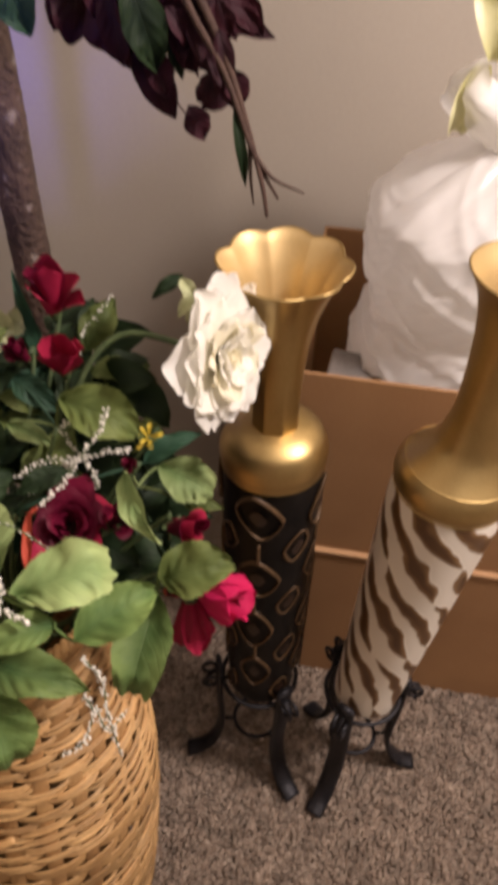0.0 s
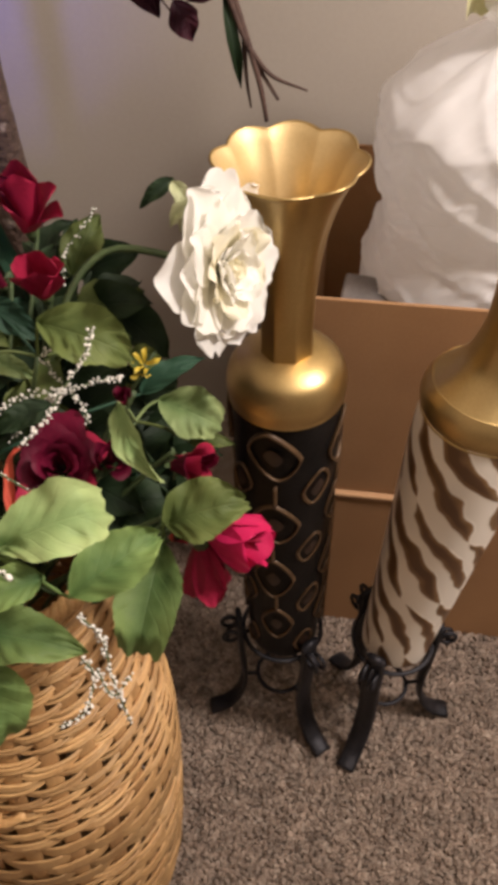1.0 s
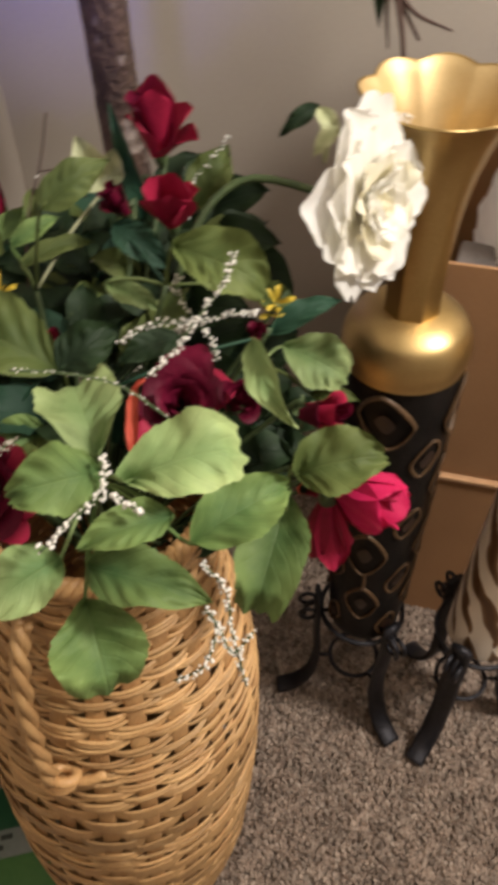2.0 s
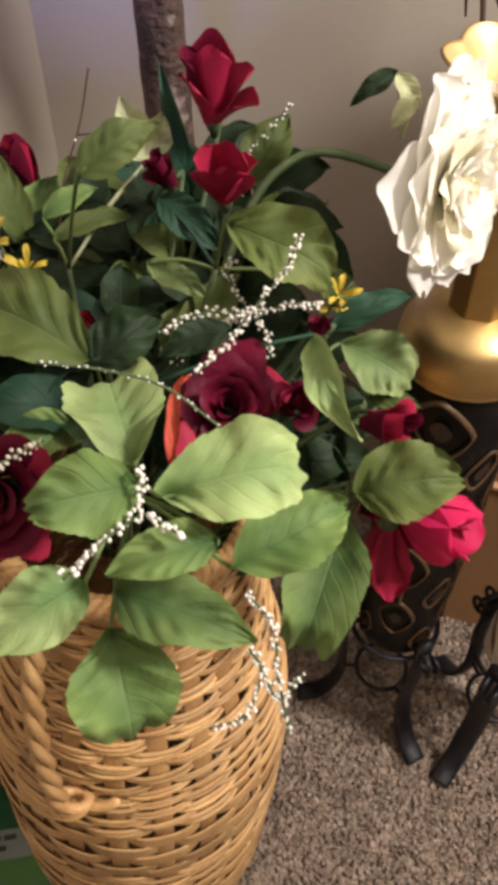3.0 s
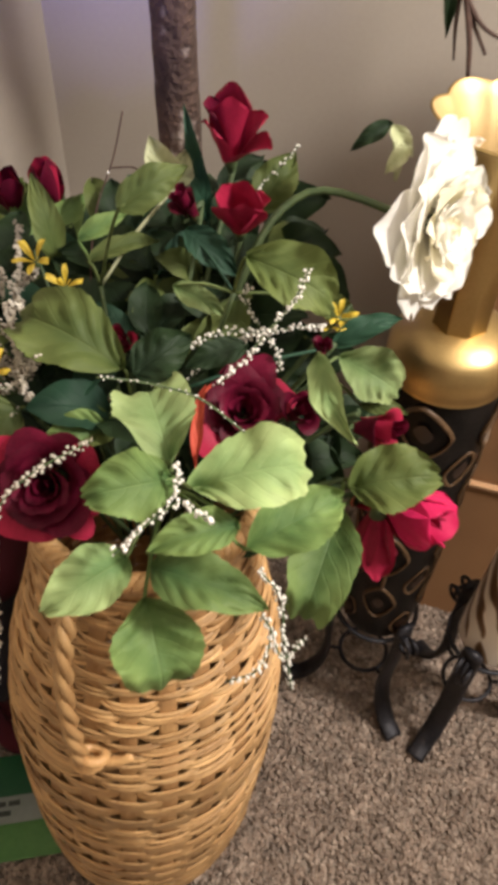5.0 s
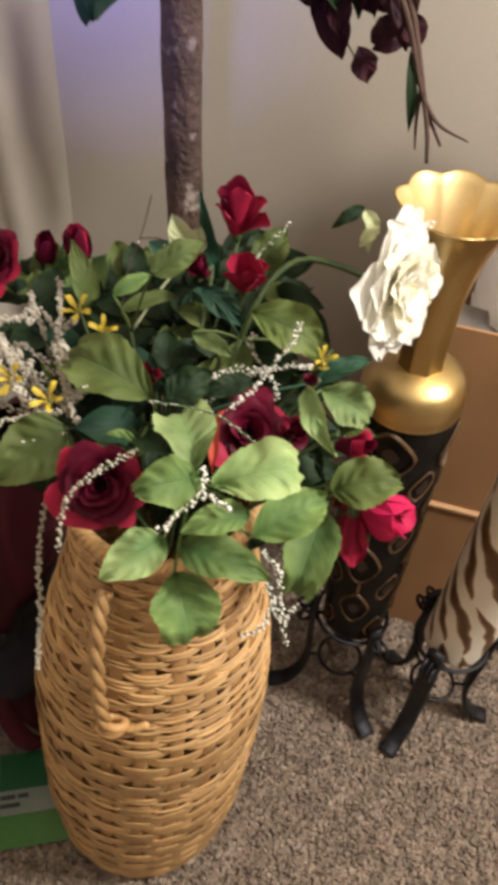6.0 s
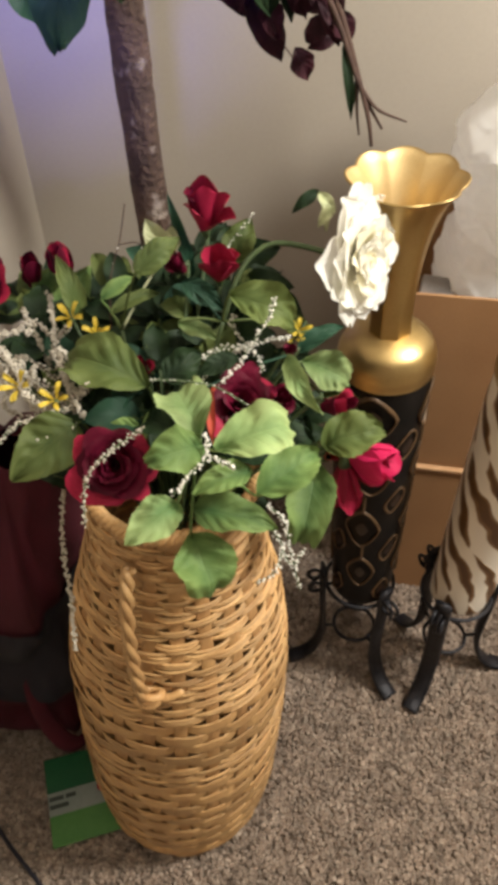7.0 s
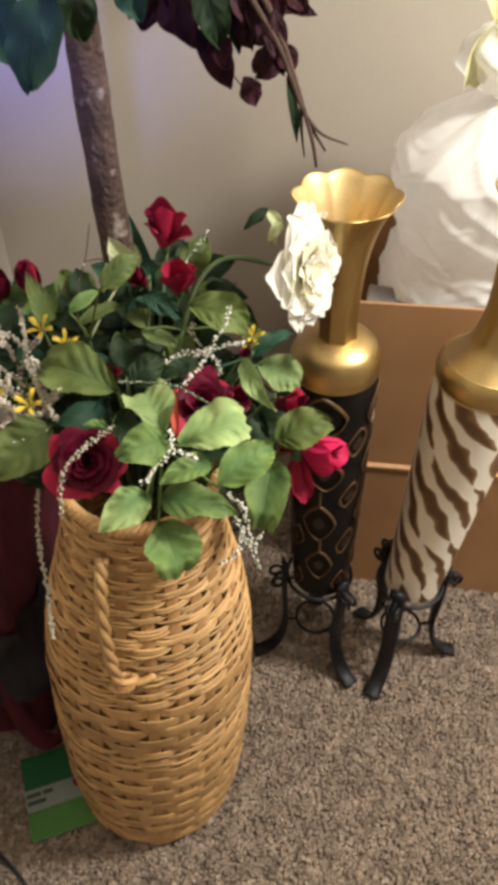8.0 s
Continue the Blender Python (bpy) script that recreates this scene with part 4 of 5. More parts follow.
leaf_sprig("upright green leaves between red buds", (-0.250, 0.600, 0.660), (
    ((-0.237, 0.584, 0.696), (-0.258, 0.608, 0.749), 0.022, (0.417, -0.748, 0.517), OLIVE),
    ((-0.289, 0.647, 0.638), (-0.255, 0.694, 0.682), 0.035, (0.269, -0.753, 0.601), GREEN),
    ((-0.317, 0.678, 0.646), (-0.295, 0.708, 0.672), 0.026, (0.300, -0.751, 0.588), GREEN),
))


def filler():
    """Leaves deep in the bunch, near-black in colour for the shade there, each sprig with a few leaves."""
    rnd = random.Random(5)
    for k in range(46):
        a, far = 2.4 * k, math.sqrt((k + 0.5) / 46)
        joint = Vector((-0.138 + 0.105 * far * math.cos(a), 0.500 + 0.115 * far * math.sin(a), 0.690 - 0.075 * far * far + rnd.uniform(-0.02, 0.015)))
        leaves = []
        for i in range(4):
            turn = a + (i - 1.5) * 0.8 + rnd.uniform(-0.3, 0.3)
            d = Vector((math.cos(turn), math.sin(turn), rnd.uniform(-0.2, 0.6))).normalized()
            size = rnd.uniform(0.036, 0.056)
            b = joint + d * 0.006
            leaves.append((b, b + d * size, size * rnd.uniform(0.5, 0.7), (d.x * -0.2, -0.45, 0.9), (DARK_SHADED_GREEN, DARK_SHADED_GREEN, DARK_SHADED_GREEN, DARK_SHADED_GREEN, DARK_SHADED_GREEN, TEAL, OLIVE)[rnd.randrange(7)]))
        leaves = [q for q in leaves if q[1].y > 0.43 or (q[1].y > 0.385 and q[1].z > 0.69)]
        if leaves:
            leaf_sprig("green cloth leaves deep in the bunch, darkened for shade", joint, leaves, rows=15)
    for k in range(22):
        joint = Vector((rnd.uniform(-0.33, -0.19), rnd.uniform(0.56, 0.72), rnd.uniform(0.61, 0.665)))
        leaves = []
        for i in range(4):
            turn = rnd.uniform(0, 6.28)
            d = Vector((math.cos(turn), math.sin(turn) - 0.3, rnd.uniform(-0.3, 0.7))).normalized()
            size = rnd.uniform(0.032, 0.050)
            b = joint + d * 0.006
            leaves.append((b, b + d * size, size * rnd.uniform(0.5, 0.7), (d.x * -0.2, -0.6, 0.8), (DARK_SHADED_GREEN, DARK_SHADED_GREEN, DARK_SHADED_GREEN, DARK_SHADED_GREEN, OLIVE)[rnd.randrange(5)]))
        leaf_sprig("olive and shade-darkened green cloth leaves at the bunch's edge", joint, leaves, rows=15)
    # the dense back of the bunch, in front of the tree's trunk, its shade in the leaf colour
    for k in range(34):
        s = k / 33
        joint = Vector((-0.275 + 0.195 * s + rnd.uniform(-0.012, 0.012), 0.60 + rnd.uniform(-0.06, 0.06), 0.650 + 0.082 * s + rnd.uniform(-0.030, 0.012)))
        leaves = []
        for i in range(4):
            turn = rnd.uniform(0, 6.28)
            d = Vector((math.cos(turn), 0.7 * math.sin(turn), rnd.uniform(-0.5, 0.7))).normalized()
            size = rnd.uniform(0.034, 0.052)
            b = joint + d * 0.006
            leaves.append((b, b + d * size, size * rnd.uniform(0.5, 0.7), (rnd.uniform(-0.5, 0.5), -0.6, 0.8), (DARK_SHADED_GREEN, DARK_SHADED_GREEN, DARK_SHADED_GREEN, DARK_SHADED_GREEN, TEAL, OLIVE)[rnd.randrange(6)]))
        leaf_sprig("shade-darkened green cloth leaves massed at the back of the bunch", joint, leaves, rows=15)


filler()

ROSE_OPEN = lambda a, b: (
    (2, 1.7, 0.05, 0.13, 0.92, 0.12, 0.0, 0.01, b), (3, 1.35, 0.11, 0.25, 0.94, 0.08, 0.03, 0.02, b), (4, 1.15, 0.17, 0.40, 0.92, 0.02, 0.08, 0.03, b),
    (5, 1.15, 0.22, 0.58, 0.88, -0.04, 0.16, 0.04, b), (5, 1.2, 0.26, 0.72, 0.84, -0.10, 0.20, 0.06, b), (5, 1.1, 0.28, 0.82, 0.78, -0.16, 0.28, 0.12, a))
ROSE_BUD = lambda a, b: (
    (2, 1.3, 0.12, 0.20, 1.25, 0.0, 0.0, 0.02, b), (3, 1.15, 0.22, 0.40, 1.20, -0.1, 0.03, 0.03, a), (3, 1.0, 0.26, 0.62, 1.02, -0.2, 0.12, 0.05, a))

white = blade_flower("white_rose", "large fully open ivory cloth rose on a bent green stem", (0.018, 0.566, 0.780), (0.85, -0.48, 0.19), petal_rings((
    (4, 8, 0.015, 0.017, 15, 0.6, 0.10, IVORY_DEEP), (5, 26, 0.021, 0.023, 20, 0.5, 0.10, IVORY), (6, 42, 0.028, 0.027, 22, 0.4, 0.10, IVORY),
    (6, 55, 0.036, 0.032, 22, 0.3, 0.09, IVORY_DEEP), (7, 65, 0.044, 0.038, 14, 0.25, 0.06, IVORY), (8, 74, 0.052, 0.040, 8, 0.2, 0.05, IVORY), (8, 82, 0.057, 0.044, 0, 0.15, 0.05, IVORY)), 4),
    stem_top=((-0.062, 0.585, 0.778), (-0.095, 0.545, 0.735)), stem_r=0.0026, group="flowers in the basket")
inv = white.matrix_world.inverted()
for base, tip, width, normal, material in (
    ((-0.018, 0.622, 0.811), (-0.040, 0.610, 0.796), 0.011, (-0.002, -0.777, 0.629), DARK_SHADED_GREEN),
    ((-0.017, 0.612, 0.814), (-0.002, 0.601, 0.802), 0.011, (-0.041, -0.761, 0.648), PALE_SEPAL),
    ((-0.005, 0.598, 0.810), (-0.017, 0.587, 0.796), 0.010, (-0.051, -0.746, 0.664), PALE_SEPAL),
):
    bm = leaf_mesh(base, tip, width, normal, seed=int(1000 * width), stalk=(-0.010, 0.588, 0.792))
    bm.transform(inv)
    part("bract", bm, material, white)

G = "flowers in the basket"
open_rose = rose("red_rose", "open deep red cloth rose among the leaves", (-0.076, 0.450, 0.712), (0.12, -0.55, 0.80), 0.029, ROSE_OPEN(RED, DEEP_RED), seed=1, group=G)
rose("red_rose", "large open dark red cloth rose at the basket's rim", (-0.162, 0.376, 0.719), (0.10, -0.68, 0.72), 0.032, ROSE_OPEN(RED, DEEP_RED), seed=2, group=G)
rose("rose_bud", "half-open red cloth rose bud", (-0.006, 0.462, 0.706), (0.75, -0.35, 0.35), 0.020, ROSE_BUD(RED, DEEP_RED), seed=3, group=G)
blade_flower("rose_bud", "hanging pink cloth rose bud with smooth folded outer petals", (0.016, 0.425, 0.690), (0.86, -0.28, -0.16), (
    (RED, (0.4, 2, 0.036, 0.030, 0.004, 0.0, 0.9, 4, 0.03, 0.5)), (RED, (3.5, 2, 0.036, 0.030, 0.004, 0.0, 0.9, 4, 0.03, 2.0)), (PINK, (2.0, 8, 0.042, 0.034, 0.006, -0.002, 0.9, -14, 0.03, 1.0)),
    (PINK, (4.1, 8, 0.042, 0.036, 0.006, -0.002, 0.9, -12, 0.03, 3.0)), (PINK, (0.0, 10, 0.040, 0.034, 0.006, -0.002, 0.9, -10, 0.03, 4.0)), (PINK, (1.2, 24, 0.040, 0.036, 0.006, -0.004, 0.6, -30, 0.05, 2.6)),
    (PINK, (3.1, 26, 0.038, 0.036, 0.006, -0.004, 0.6, -26, 0.06, 0.4)), (RED, (5.2, 34, 0.036, 0.032, 0.006, -0.004, 0.5, 10, 0.08, 5.0))), category="rose", group=G, calyx=0.012)
blade_flower("rose_bud", "magenta outer petals of a drooping cloth rose", (0.010, 0.418, 0.684), (0.10, -0.20, -0.95), (
    (RED, (0.3, 12, 0.040, 0.022, 0.004, 0, 0.4, 4, 0.07, 1)), (RED, (1.7, 10, 0.044, 0.020, 0.004, 0, 0.4, 8, 0.07, 2)), (RED, (3.0, 16, 0.038, 0.022, 0.004, 0, 0.4, 0, 0.07, 3)),
    (DEEP_RED, (4.2, 8, 0.046, 0.018, 0.004, 0, 0.4, 5, 0.07, 4)), (RED, (5.3, 14, 0.042, 0.020, 0.004, 0, 0.4, 10, 0.07, 5))), group=G)
blade_flower("tulip", "opened red cloth tulip standing highest in the bunch", (-0.116, 0.606, 0.783), (0.0, -0.16, 0.98), (
    (RED, (4.9, -2, 0.046, 0.026, 0.005, 0, 0.7, 6, 0.03, 0.6)), (RED, (1.4, 2, 0.048, 0.028, 0.006, 0, 0.7, 8, 0.03, 2.2)), (DEEP_RED, (3.4, 6, 0.044, 0.022, 0.006, 0, 0.8, 14, 0.05, 3.5)),
    (RED, (3.9, 14, 0.036, 0.022, 0.006, -0.001, 0.7, 20, 0.06, 1.4)), (RED, (5.9, 40, 0.033, 0.026, 0.005, -0.001, 0.6, 26, 0.06, 4.4)), (RED, (0.4, 26, 0.034, 0.024, 0.005, 0, 0.6, 20, 0.05, 5.1))), category="tulip", group=G)
blade_flower("tulip", "small red cloth tulip below the highest one", (-0.100, 0.560, 0.763), (0.05, -0.28, 0.95), (
    (RED, (4.6, 14, 0.036, 0.034, 0.006, 0, 0.5, -6, 0.05, 0.2)), (RED, (1.0, 4, 0.032, 0.028, 0.006, 0, 0.7, 6, 0.04, 2.0)), (RED, (2.9, 12, 0.032, 0.026, 0.006, 0, 0.7, 6, 0.05, 3.0)), (RED, (6.1, 16, 0.030, 0.026, 0.006, 0, 0.7, 12, 0.05, 4.0))), category="tulip", group=G)
rose("rose_bud", "dark red cloth rose bud half hidden by leaves", (-0.136, 0.577, 0.758), (-0.3, -0.3, 0.8), 0.016, ROSE_BUD(DEEP_RED, DEEP_RED), seed=9, group=G)
for k, (q, lean, high) in enumerate((((-0.282, 0.690, 0.668), (-0.06, -0.2, 0.97), 0.050), ((-0.318, 0.688, 0.660), (0.05, -0.2, 0.97), 0.044))):
    blade_flower("rose_bud", "pointed closed dark red cloth rose bud", q, lean, tuple(((DEEP_RED, RED)[i % 2], (k + 2.1 * i, 9, high * (1 - 0.04 * i), high * 0.55, 0.006, 0, 0.9, -26, 0.03, i)) for i in range(5)), stem_r=0.0014, group=G, calyx=0.014)
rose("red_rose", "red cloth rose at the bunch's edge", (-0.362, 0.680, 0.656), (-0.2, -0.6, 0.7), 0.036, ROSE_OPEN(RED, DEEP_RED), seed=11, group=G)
rose("rose_bud", "small red cloth bud deep in the bunch", (-0.162, 0.500, 0.705), (-0.1, -0.5, 0.8), 0.016, ROSE_BUD(RED, DEEP_RED), seed=13, group=G)
rose("rose_bud", "dark red cloth bud behind the open rose", (-0.046, 0.452, 0.718), (0.3, -0.4, 0.7), 0.020, ROSE_BUD(DEEP_RED, DEEP_RED), seed=14, group=G)
rose("rose_bud", "small dark red cloth bud behind a bright leaf", (-0.036, 0.470, 0.752), (0.0, -0.2, 0.9), 0.009, ROSE_BUD(DEEP_RED, DEEP_RED), seed=15, group=G)
rose("rose_bud", "orange-red cloth bud under the sprays", (-0.325, 0.553, 0.680), (-0.3, -0.5, 0.7), 0.014, ROSE_BUD(ORANGE, RED), seed=16, group=G)
for base, tip, width, normal in (((-0.091, 0.398, 0.722), (-0.095, 0.436, 0.749), 0.0075, (-0.3, -0.6, 0.7)),):
    bm = leaf_mesh(base, tip, width, normal, cup=0.35, droop=0.04, serrate=0.0, seed=int(5000 * width), blunt=0.5)
    bm.transform(open_rose.matrix_world.inverted())
    part("outer_petal", bm, ORANGE, open_rose, "narrow orange-red folded outer petal")
blade_flower("rose_bud", "small orange-red cloth bud beside the veined leaf", (-0.004, 0.420, 0.688), (0.2, -0.5, 0.8), ((ORANGE, (0.5, 10, 0.022, 0.010, 0.002, 0, 0.6, 4, 0.05, 1)), (ORANGE, (2.6, 10, 0.020, 0.010, 0.002, 0, 0.6, 4, 0.05, 2)), (RED, (4.7, 10, 0.021, 0.010, 0.002, 0, 0.6, 4, 0.05, 3))), stem_r=0.0012, group=G)


def yellow_flower(centre, facing, radius, seed):
    rose("yellow_flower", "small yellow cloth blossom with narrow petals", centre, facing, radius, ((5, 0.30, 0.10, 0.80, 0.80, 0.0, 0.12, 0.05, YELLOW), (3, 0.4, 0.06, 0.3, 0.6, 0.05, 0.0, 0.02, YELLOW)),
         seed=seed, category="flower", stem_r=0.001, sepal=False, group=G)


yellow_flower((-0.230, 0.536, 0.732), (0.0, -0.5, 0.85), 0.015, 1)
yellow_flower((-0.262, 0.469, 0.710), (-0.2, -0.6, 0.8), 0.017, 2)
yellow_flower((-0.228, 0.452, 0.711), (0.1, -0.5, 0.85), 0.015, 3)
yellow_flower((-0.205, 0.520, 0.728), (0.2, -0.4, 0.9), 0.014, 4)
yellow_flower((-0.030, 0.513, 0.742), (0.1, -0.6, 0.8), 0.011, 5)
yellow_flower((-0.034, 0.520, 0.730), (0.2, -0.6, 0.7), 0.010, 6)

blossom_spray("spray of tiny white beads on crossing stalks over the red rose", (
    ((-0.140, 0.470, 0.680), (-0.090, 0.474, 0.740), (-0.070, 0.472, 0.758)),
    ((-0.109, 0.454, 0.754), (-0.092, 0.465, 0.760), (-0.070, 0.471, 0.759), (-0.049, 0.477, 0.762), (-0.037, 0.479, 0.763)),
    ((-0.087, 0.430, 0.754), (-0.075, 0.442, 0.763), (-0.066, 0.453, 0.774), (-0.054, 0.466, 0.787), (-0.048, 0.478, 0.801)),
    ((-0.071, 0.477, 0.754), (-0.083, 0.486, 0.769), (-0.081, 0.491, 0.775)),
    ((-0.071, 0.474, 0.757), (-0.061, 0.469, 0.750), (-0.057, 0.462, 0.740))), seed=1)
blossom_spray("thin arching stalk with scattered white beads", (((-0.127, 0.369, 0.810), (-0.108, 0.374, 0.806), (-0.084, 0.376, 0.800), (-0.061, 0.369, 0.790)),), count=1.6, bead=0.0007, seed=2, spread=0.0012)
blossom_spray("white beaded stalk lying over the green leaves", (
    ((-0.108, 0.316, 0.757), (-0.099, 0.329, 0.761), (-0.086, 0.343, 0.765), (-0.077, 0.342, 0.763), (-0.068, 0.339, 0.760)),
    ((-0.091, 0.360, 0.770), (-0.088, 0.354, 0.766), (-0.090, 0.346, 0.762))), seed=3, bead=0.0012)
blossom_spray("white beaded stalks hanging against the wicker", (
    ((-0.048, 0.351, 0.709), (-0.035, 0.342, 0.702), (-0.030, 0.329, 0.684), (-0.022, 0.318, 0.652)),
    ((-0.054, 0.303, 0.680), (-0.040, 0.308, 0.689), (-0.036, 0.321, 0.701), (-0.042, 0.327, 0.708)),
    ((-0.038, 0.331, 0.690), (-0.029, 0.321, 0.680), (-0.020, 0.331, 0.684))), seed=4, bead=0.0010)
blossom_spray("white beaded stalk curving over the dark red rose", (((-0.134, 0.372, 0.764), (-0.158, 0.352, 0.757), (-0.172, 0.334, 0.745), (-0.172, 0.316, 0.722)),), seed=5, bead=0.0011, material=DRY_WHITE)
blossom_spray("dry white stalk hanging down the basket's side", (((-0.215, 0.440, 0.640), (-0.235, 0.436, 0.617), (-0.232, 0.395, 0.585), (-0.222, 0.360, 0.555), (-0.216, 0.327, 0.530)),), seed=6, count=6, bead=0.0015, material=DRY_WHITE)
blossom_spray("dry white stalks arching out to the side", (
    ((-0.285, 0.385, 0.670), (-0.265, 0.422, 0.699), (-0.243, 0.439, 0.704), (-0.211, 0.453, 0.704)),
    ((-0.244, 0.411, 0.702), (-0.225, 0.420, 0.702), (-0.206, 0.433, 0.704))), seed=7, bead=0.0012, material=DRY_WHITE)
blossom_spray("white beaded stalk beside the highest tulip", (((-0.100, 0.600, 0.740), (-0.096, 0.613, 0.761), (-0.085, 0.621, 0.772), (-0.075, 0.629, 0.785)),), seed=8, count=2, bead=0.0011)
for k in range(15):
    rnd = random.Random(40 + k)
    p = Vector((-0.272 + rnd.uniform(-0.055, 0.055), 0.520 + rnd.uniform(-0.055, 0.06), 0.698 + rnd.uniform(-0.02, 0.03)))
    d = Vector((rnd.uniform(-0.03, 0.0), rnd.uniform(-0.02, 0.03), rnd.uniform(0.0, 0.03)))
    blossom_spray("dense dry white blossom stalk among yellow flowers", ((Vector((-0.19, 0.48, 0.65)), p - d, p, p + d), (p - d * 0.5, p + Vector((0.02, -0.015, 0.012)))), seed=20 + k, count=6, spread=0.0034, bead=0.0016, material=DRY_WHITE, stem=TWIG)
blossom_spray("bare thin twigs rising at the back of the bunch", (((-0.200, 0.540, 0.690), (-0.200, 0.570, 0.745), (-0.190, 0.590, 0.780), (-0.184, 0.600, 0.808)), ((-0.191, 0.588, 0.775), (-0.174, 0.590, 0.775), (-0.162, 0.585, 0.760))), seed=60, count=0.12, bead=0.001, stem=TWIG)


# ---- the cloth tree ----
def cloth_tree():
    rnd = random.Random(8)
    ob = thing("cloth_tree", "slim artificial tree with bare brown trunk, burgundy and green leaves", "tree", (-0.219, 0.862, 0.0))
    o = Vector((-0.219, 0.862, 0.0))
    part("pot", lathe(smooth_profile([(0.001, 0.001), (0.060, 0.001), (0.068, 0.02), (0.080, 0.15), (0.084, 0.155), (0.084, 0.165), (0.074, 0.165), (0.070, 0.14), (0.001, 0.14)], 3), 40), POT, ob, "dark round pot")
    bm = bmesh.new()

    def place(v, u):
        a, z = 2 * math.pi * u, 0.14 + 1.62 * v
        r = 0.0225 - 0.0055 * v + 0.0022 * noise.noise(Vector((math.cos(a) * 1.5, math.sin(a) * 1.5, z * 18))) + 0.0012 * noise.noise(Vector((math.cos(a) * 4, math.sin(a) * 4, z * 60)))
        return (0.004 * math.sin(4 * z) + r * math.cos(a), 0.004 * math.cos(3 * z) + r * math.sin(a), z)

    sheet(bm, 150, 24, place, close=True)
    part("trunk", bm, BARK, ob, "rough brown bark with pale patches")

    def limb(points, r):
        bm = bmesh.new()
        pts = [Vector(p) - o for p in points]
        line = smooth_profile(pts, 8)
        tube(bm, line, [r * (1 - 0.7 * i / len(line)) for i in range(len(line))], 7)
        return part("limb", bm, TWIG, ob)

    def leaf(base, tip, width, material, normal=(0.1, -0.8, 0.5)):
        LEAF_SEED[0] += 1
        bm = leaf_mesh(Vector(base) - o, Vector(tip) - o, width, normal, seed=LEAF_SEED[0], serrate=0.0, shape=0.80, cup=0.14, rows=23)
        part("leaf", bm, material, ob)

    # the branch that hangs down behind the patterned vase
    limb(((-0.218, 0.865, 1.28), (-0.15, 0.90, 1.12), (-0.075, 0.90, 1.00), (-0.030, 0.875, 0.935), (-0.003, 0.860, 0.885), (0.020, 0.845, 0.825), (0.034, 0.830, 0.785), (0.040, 0.825, 0.755)), 0.0060)
    limb(((-0.075, 0.90, 1.00), (-0.040, 0.872, 0.930), (-0.006, 0.855, 0.880), (0.024, 0.840, 0.812), (0.050, 0.830, 0.772)), 0.0045)
    limb(((0.024, 0.840, 0.812), (0.044, 0.832, 0.792), (0.075, 0.825, 0.782)), 0.0028)
    limb(((0.020, 0.845, 0.825), (0.022, 0.838, 0.790), (0.026, 0.832, 0.764)), 0.0026)
    limb(((-0.15, 0.90, 1.12), (-0.115, 0.92, 0.97), (-0.098, 0.92, 0.908), (-0.068, 0.92, 0.840), (-0.041, 0.92, 0.801)), 0.0022)
    for b, t, w in (((-0.151, 0.92, 0.914), (-0.165, 0.92, 0.875), 0.028), ((-0.130, 0.92, 0.915), (-0.104, 0.92, 0.856), 0.034), ((-0.103, 0.92, 0.878), (-0.060, 0.92, 0.808), 0.034),
                    ((-0.048, 0.92, 0.824), (-0.031, 0.92, 0.788), 0.028), ((-0.001, 0.90, 0.842), (-0.033, 0.90, 0.829), 0.018), ((-0.046, 0.89, 0.925), (-0.014, 0.89, 0.860), 0.026),
                    ((-0.034, 0.91, 0.912), (0.037, 0.91, 0.894), 0.024), ((-0.025, 0.88, 0.885), (0.010, 0.88, 0.842), 0.020), ((-0.118, 0.90, 0.935), (-0.108, 0.90, 0.865), 0.030),
                    ((-0.096, 0.91, 0.925), (-0.077, 0.91, 0.868), 0.030), ((-0.080, 0.93, 0.935), (-0.055, 0.93, 0.885), 0.028), ((-0.150, 0.93, 0.945), (-0.178, 0.93, 0.885), 0.030), ((-0.02, 0.90, 0.945), (0.025, 0.90, 0.900), 0.028)):
        leaf(b, t, w, BURGUNDY)
    # the large pointed leaves round the branch
    for base, tip, width, material in (
        ((-0.044, 0.900, 0.954), (0.027, 0.900, 0.897), 0.036, BURGUNDY),
        ((-0.151, 0.920, 0.944), (-0.162, 0.920, 0.877), 0.046, BURGUNDY),
        ((-0.121, 0.910, 0.934), (-0.111, 0.910, 0.864), 0.044, BURGUNDY),
        ((-0.094, 0.880, 0.947), (-0.071, 0.880, 0.868), 0.040, DARK_SHADED_GREEN),
        ((-0.050, 0.900, 0.931), (-0.036, 0.900, 0.859), 0.040, BURGUNDY),
        ((-0.069, 0.930, 0.950), (-0.066, 0.930, 0.882), 0.044, BURGUNDY),
        ((-0.083, 0.900, 0.878), (-0.066, 0.900, 0.838), 0.030, BURGUNDY),
        ((-0.012, 0.890, 0.862), (-0.034, 0.890, 0.839), 0.026, BURGUNDY),
        ((-0.001, 0.880, 0.876), (0.007, 0.880, 0.842), 0.026, BURGUNDY),
    ):
        leaf(base, tip, width, material, (rnd.uniform(-0.4, 0.4), -0.8, 0.5))
    for k in range(58):
        s = rnd.random()
        b = Vector((-0.165, 0.93, 0.965)).lerp(Vector((-0.005, 0.89, 0.885)), s) + Vector((rnd.uniform(-0.02, 0.02), rnd.uniform(-0.03, 0.03), rnd.uniform(-0.01, 0.05)))
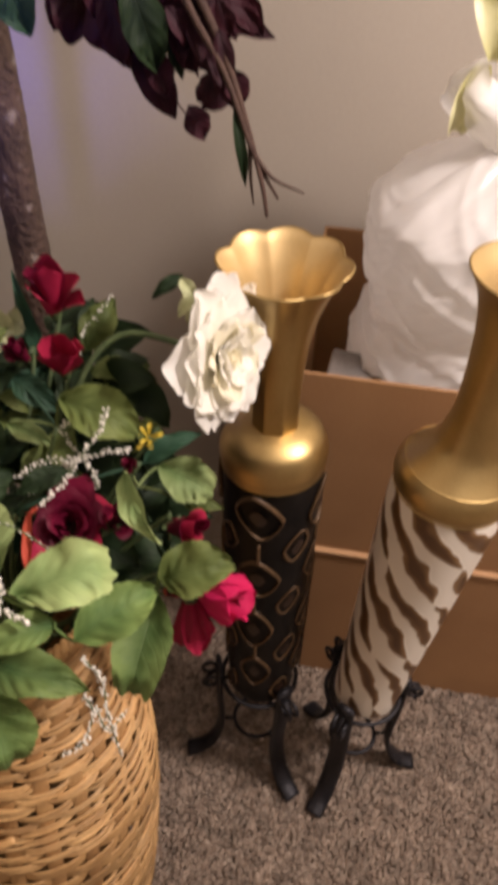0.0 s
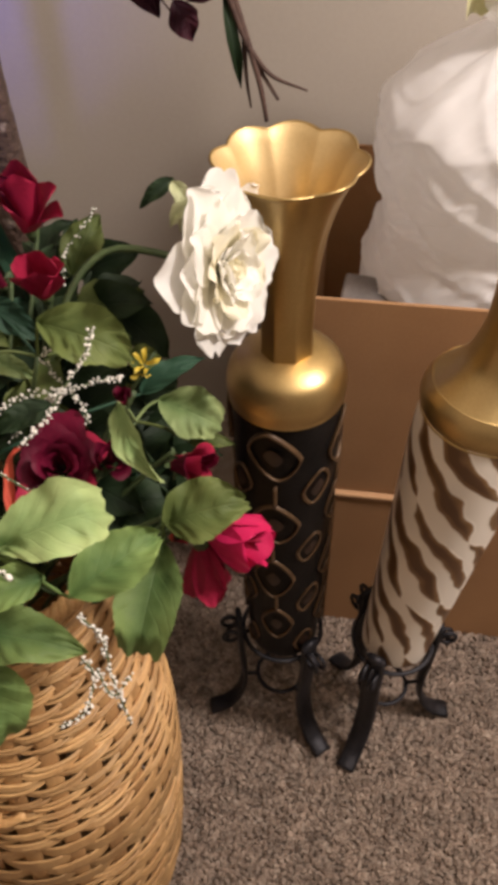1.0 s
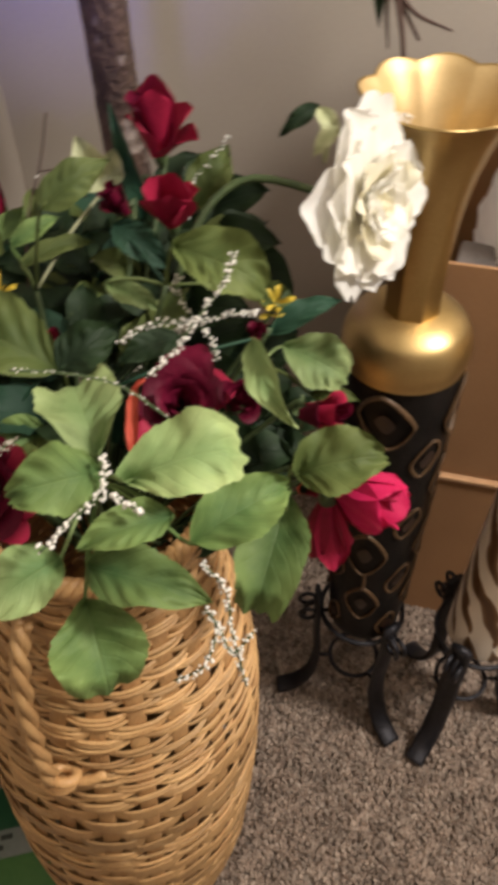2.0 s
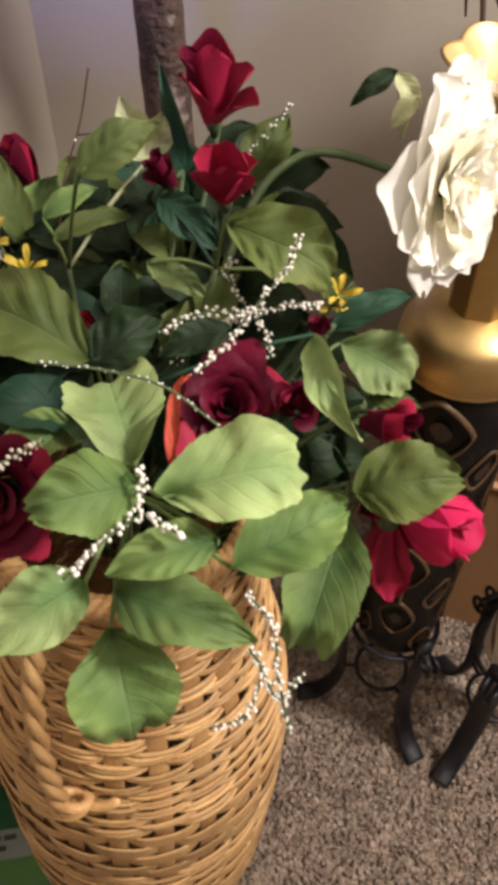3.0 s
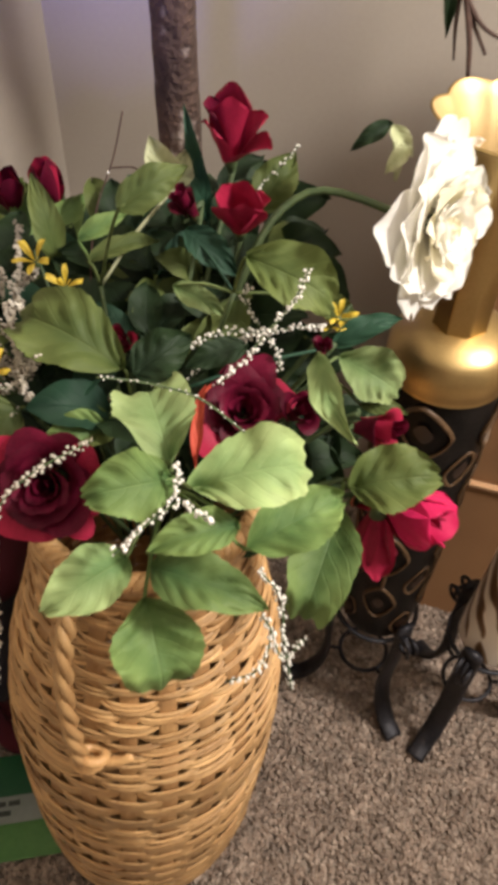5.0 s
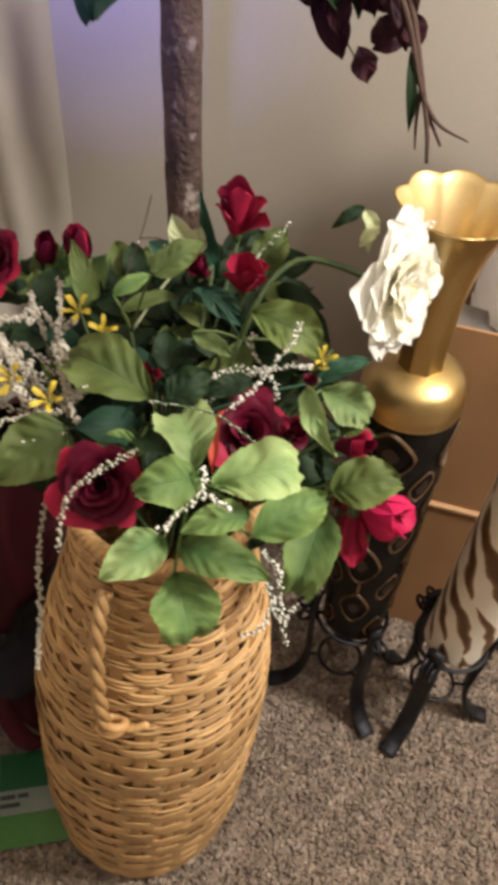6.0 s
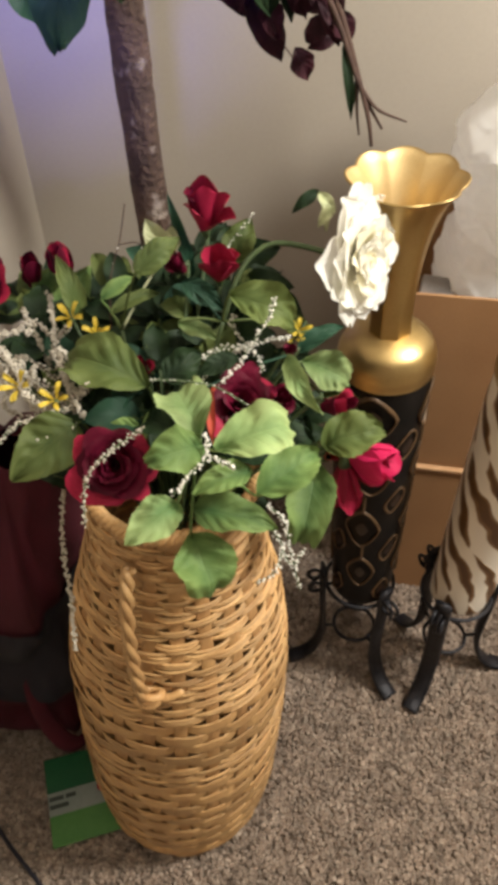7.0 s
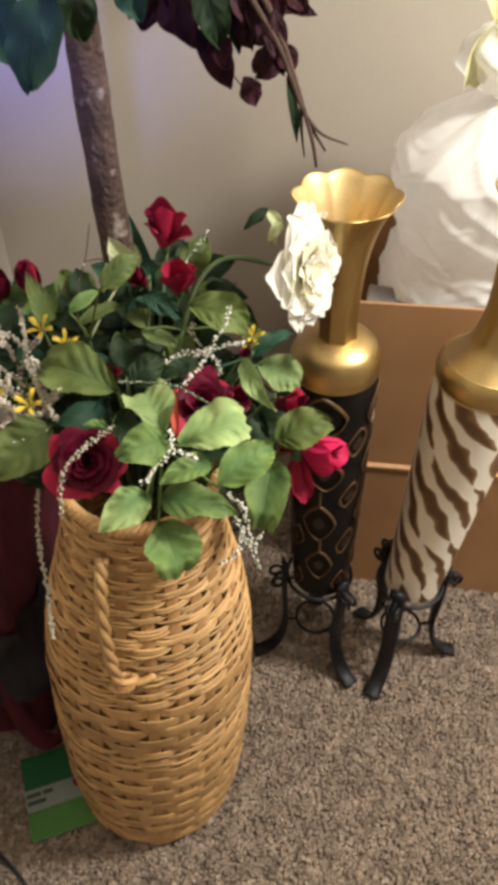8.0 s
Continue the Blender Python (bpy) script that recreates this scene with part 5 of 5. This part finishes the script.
        leaf(b, b + Vector((rnd.uniform(-0.012, 0.03), rnd.uniform(-0.02, 0.02), rnd.uniform(-0.055, -0.03))), rnd.uniform(0.018, 0.028), BURGUNDY, (rnd.uniform(-0.6, 0.6), -0.7, 0.5))
    # unseen leaves above the branch, added to shade the left wall from the lamp
    for k in range(250):
        b = Vector((-0.25, 0.84, 1.32)).lerp(Vector((0.05, 0.92, 1.07)), rnd.random()) + Vector((rnd.uniform(-0.10, 0.10), rnd.uniform(-0.14, 0.12), rnd.uniform(-0.01, 0.12)))
        leaf(b, b + Vector((rnd.uniform(-0.03, 0.03), rnd.uniform(-0.03, 0.03), rnd.uniform(-0.060, -0.02))), rnd.uniform(0.028, 0.040), (BURGUNDY, BURGUNDY, BURGUNDY, DARK_SHADED_GREEN)[k % 4], (rnd.uniform(-0.7, 0.7), rnd.uniform(-0.8, 0.2), 0.5))
    leaf((-0.066, 0.90, 0.925), (-0.050, 0.90, 0.855), 0.020, DARK_SHADED_GREEN)
    leaf((0.003, 0.855, 0.850), (0.017, 0.845, 0.775), 0.011, DARK_SHADED_GREEN)
    # green leaves that hang into view from the crown
    limb(((-0.220, 0.86, 1.34), (-0.20, 0.70, 1.26), (-0.175, 0.56, 1.14), (-0.160, 0.47, 1.06)), 0.004)
    leaf((-0.147, 0.45, 1.050), (-0.174, 0.45, 0.985), 0.034, TEAL)
    leaf((-0.200, 0.50, 1.045), (-0.190, 0.50, 0.982), 0.034, TEAL)
    leaf((-0.170, 0.60, 1.020), (-0.164, 0.60, 0.968), 0.034, DARK_SHADED_GREEN)
    leaf((-0.150, 0.70, 1.000), (-0.132, 0.70, 0.952), 0.030, TEAL)
    # the crown
    for k in range(9):
        a = 2 * math.pi * k / 9
        reach = 0.16 + 0.05 * (k % 3)
        end = Vector((-0.215 + reach * math.cos(a) * 0.9, 0.885 + reach * math.sin(a), 1.86 + 0.05 * (k % 4)))
        end.x, end.y = max(end.x, -0.44), min(end.y, 1.12)
        limb(((-0.221, 0.862, 1.58 + 0.018 * k), ((-0.221 + end.x) / 2, (0.862 + end.y) / 2, 1.80), end), 0.0045)
        for i in range(13):
            s = rnd.uniform(0.35, 1.05)
            b = Vector((-0.221, 0.862, 1.72)).lerp(end, s) + Vector([rnd.uniform(-0.03, 0.03) for _ in range(3)])
            d = Vector((rnd.uniform(-1, 1), rnd.uniform(-1, 1), rnd.uniform(-1.0, 0.3))).normalized()
            t = b + d * rnd.uniform(0.05, 0.075)
            if t.x < -0.47 or b.x < -0.47 or t.y > 1.17 or b.y > 1.17:
                continue
            leaf(b, t, 0.030, (BURGUNDY, BURGUNDY, DARK_SHADED_GREEN, TEAL)[i % 4], (rnd.uniform(-0.5, 0.5), -0.5, 0.8))


cloth_tree()


# ---- beside the basket ----
def red_bag():
    ob = thing("cloth_bag", "slumped red cloth bag with a black panel, standing on the carpet", "bag", (-0.395, 0.640, 0.004))
    bm = bmesh.new()

    def place(v, u):
        a = 2 * math.pi * u
        z = 0.45 * v
        ca, sa = math.cos(a), math.sin(a)
        k = (1.0 if v < 0.75 else 1.0 - 0.75 * ((v - 0.75) / 0.25) ** 1.6) * (0.86 if v < 0.02 else 1)
        x = math.copysign(abs(ca) ** 0.6, ca) * 0.080 * k
        y = math.copysign(abs(sa) ** 0.6, sa) * 0.165 * k
        f = 0.030 * noise.noise(Vector((ca * 1.4, sa * 1.4, z * 9))) + 0.012 * noise.noise(Vector((ca * 4, sa * 4, z * 16)))
        return (min(0.115, max(-0.088, x + ca * f)), y + sa * f, z)

    sheet(bm, 60, 80, place, close=True)
    part("body", bm, RED_CLOTH, ob)
    bm = bmesh.new()

    def band(v, u):
        x, y, z = place(0.26 + 0.40 * v + 0.05 * math.sin(5 * u), -0.34 + 0.44 * u)
        return (min(0.118, x * 1.05 + 0.001), y * 1.03, z)

    sheet(bm, 24, 40, band)
    part("panel", bm, BLACK_CLOTH, ob, "black cloth side panel")
    bm = bmesh.new()
    tube(bm, smooth_profile([(0.020, -0.150, 0.20), (0.030, -0.180, 0.12), (0.055, -0.188, 0.045), (0.075, -0.165, 0.025), (0.090, -0.115, 0.06)], 8), 0.013, 8, 0.35)
    part("strap", bm, RED_CLOTH, ob, "loose red carrying strap")


red_bag()


def printed_card():
    ob = thing("printed_card", "green printed card with a white band lying on the carpet", "card", (-0.315, 0.397, 0.0075), tilt=(0, 0, 20))
    w, d = 0.047, 0.062
    part("green_field", box_mesh(bmesh.new(), (-w, -d, 0), (w, -0.020, 0.003), 0.0006), CARD_GREEN, ob, smooth=False)
    part("white_band", box_mesh(bmesh.new(), (-w, -0.020, 0), (w, 0.012, 0.003), 0.0006), CARD_WHITE, ob, smooth=False)
    part("deep_green_field", box_mesh(bmesh.new(), (-w, 0.012, 0), (w, d, 0.003), 0.0006), CARD_DEEP, ob, smooth=False)
    for x, y, l in ((-0.045, 0.000, 0.020), (-0.022, 0.000, 0.014), (-0.045, -0.011, 0.026)):
        part("print_bar", box_mesh(bmesh.new(), (x, y, 0.0031), (x + l, y + 0.006, 0.0036)), INK, ob, "dark unreadable print", smooth=False)
    part("red_mark", lathe([(0.0, 0.0046), (0.008, 0.0042), (0.009, 0.0031)], 20), RED, ob, "red round mark").location = (0.031, 0.004, 0)


printed_card()

cord = bmesh.new()
tube(cord, smooth_profile([(-0.470, 0.400, 0.008), (-0.420, 0.345, 0.008), (-0.382, 0.310, 0.008), (-0.339, 0.273, 0.008), (-0.300, 0.225, 0.008), (-0.290, 0.150, 0.008)], 8), 0.0028, 7)
tagged(part("power_cord", cord, BLACK_CLOTH), "thin black cord lying across the carpet", "cord")
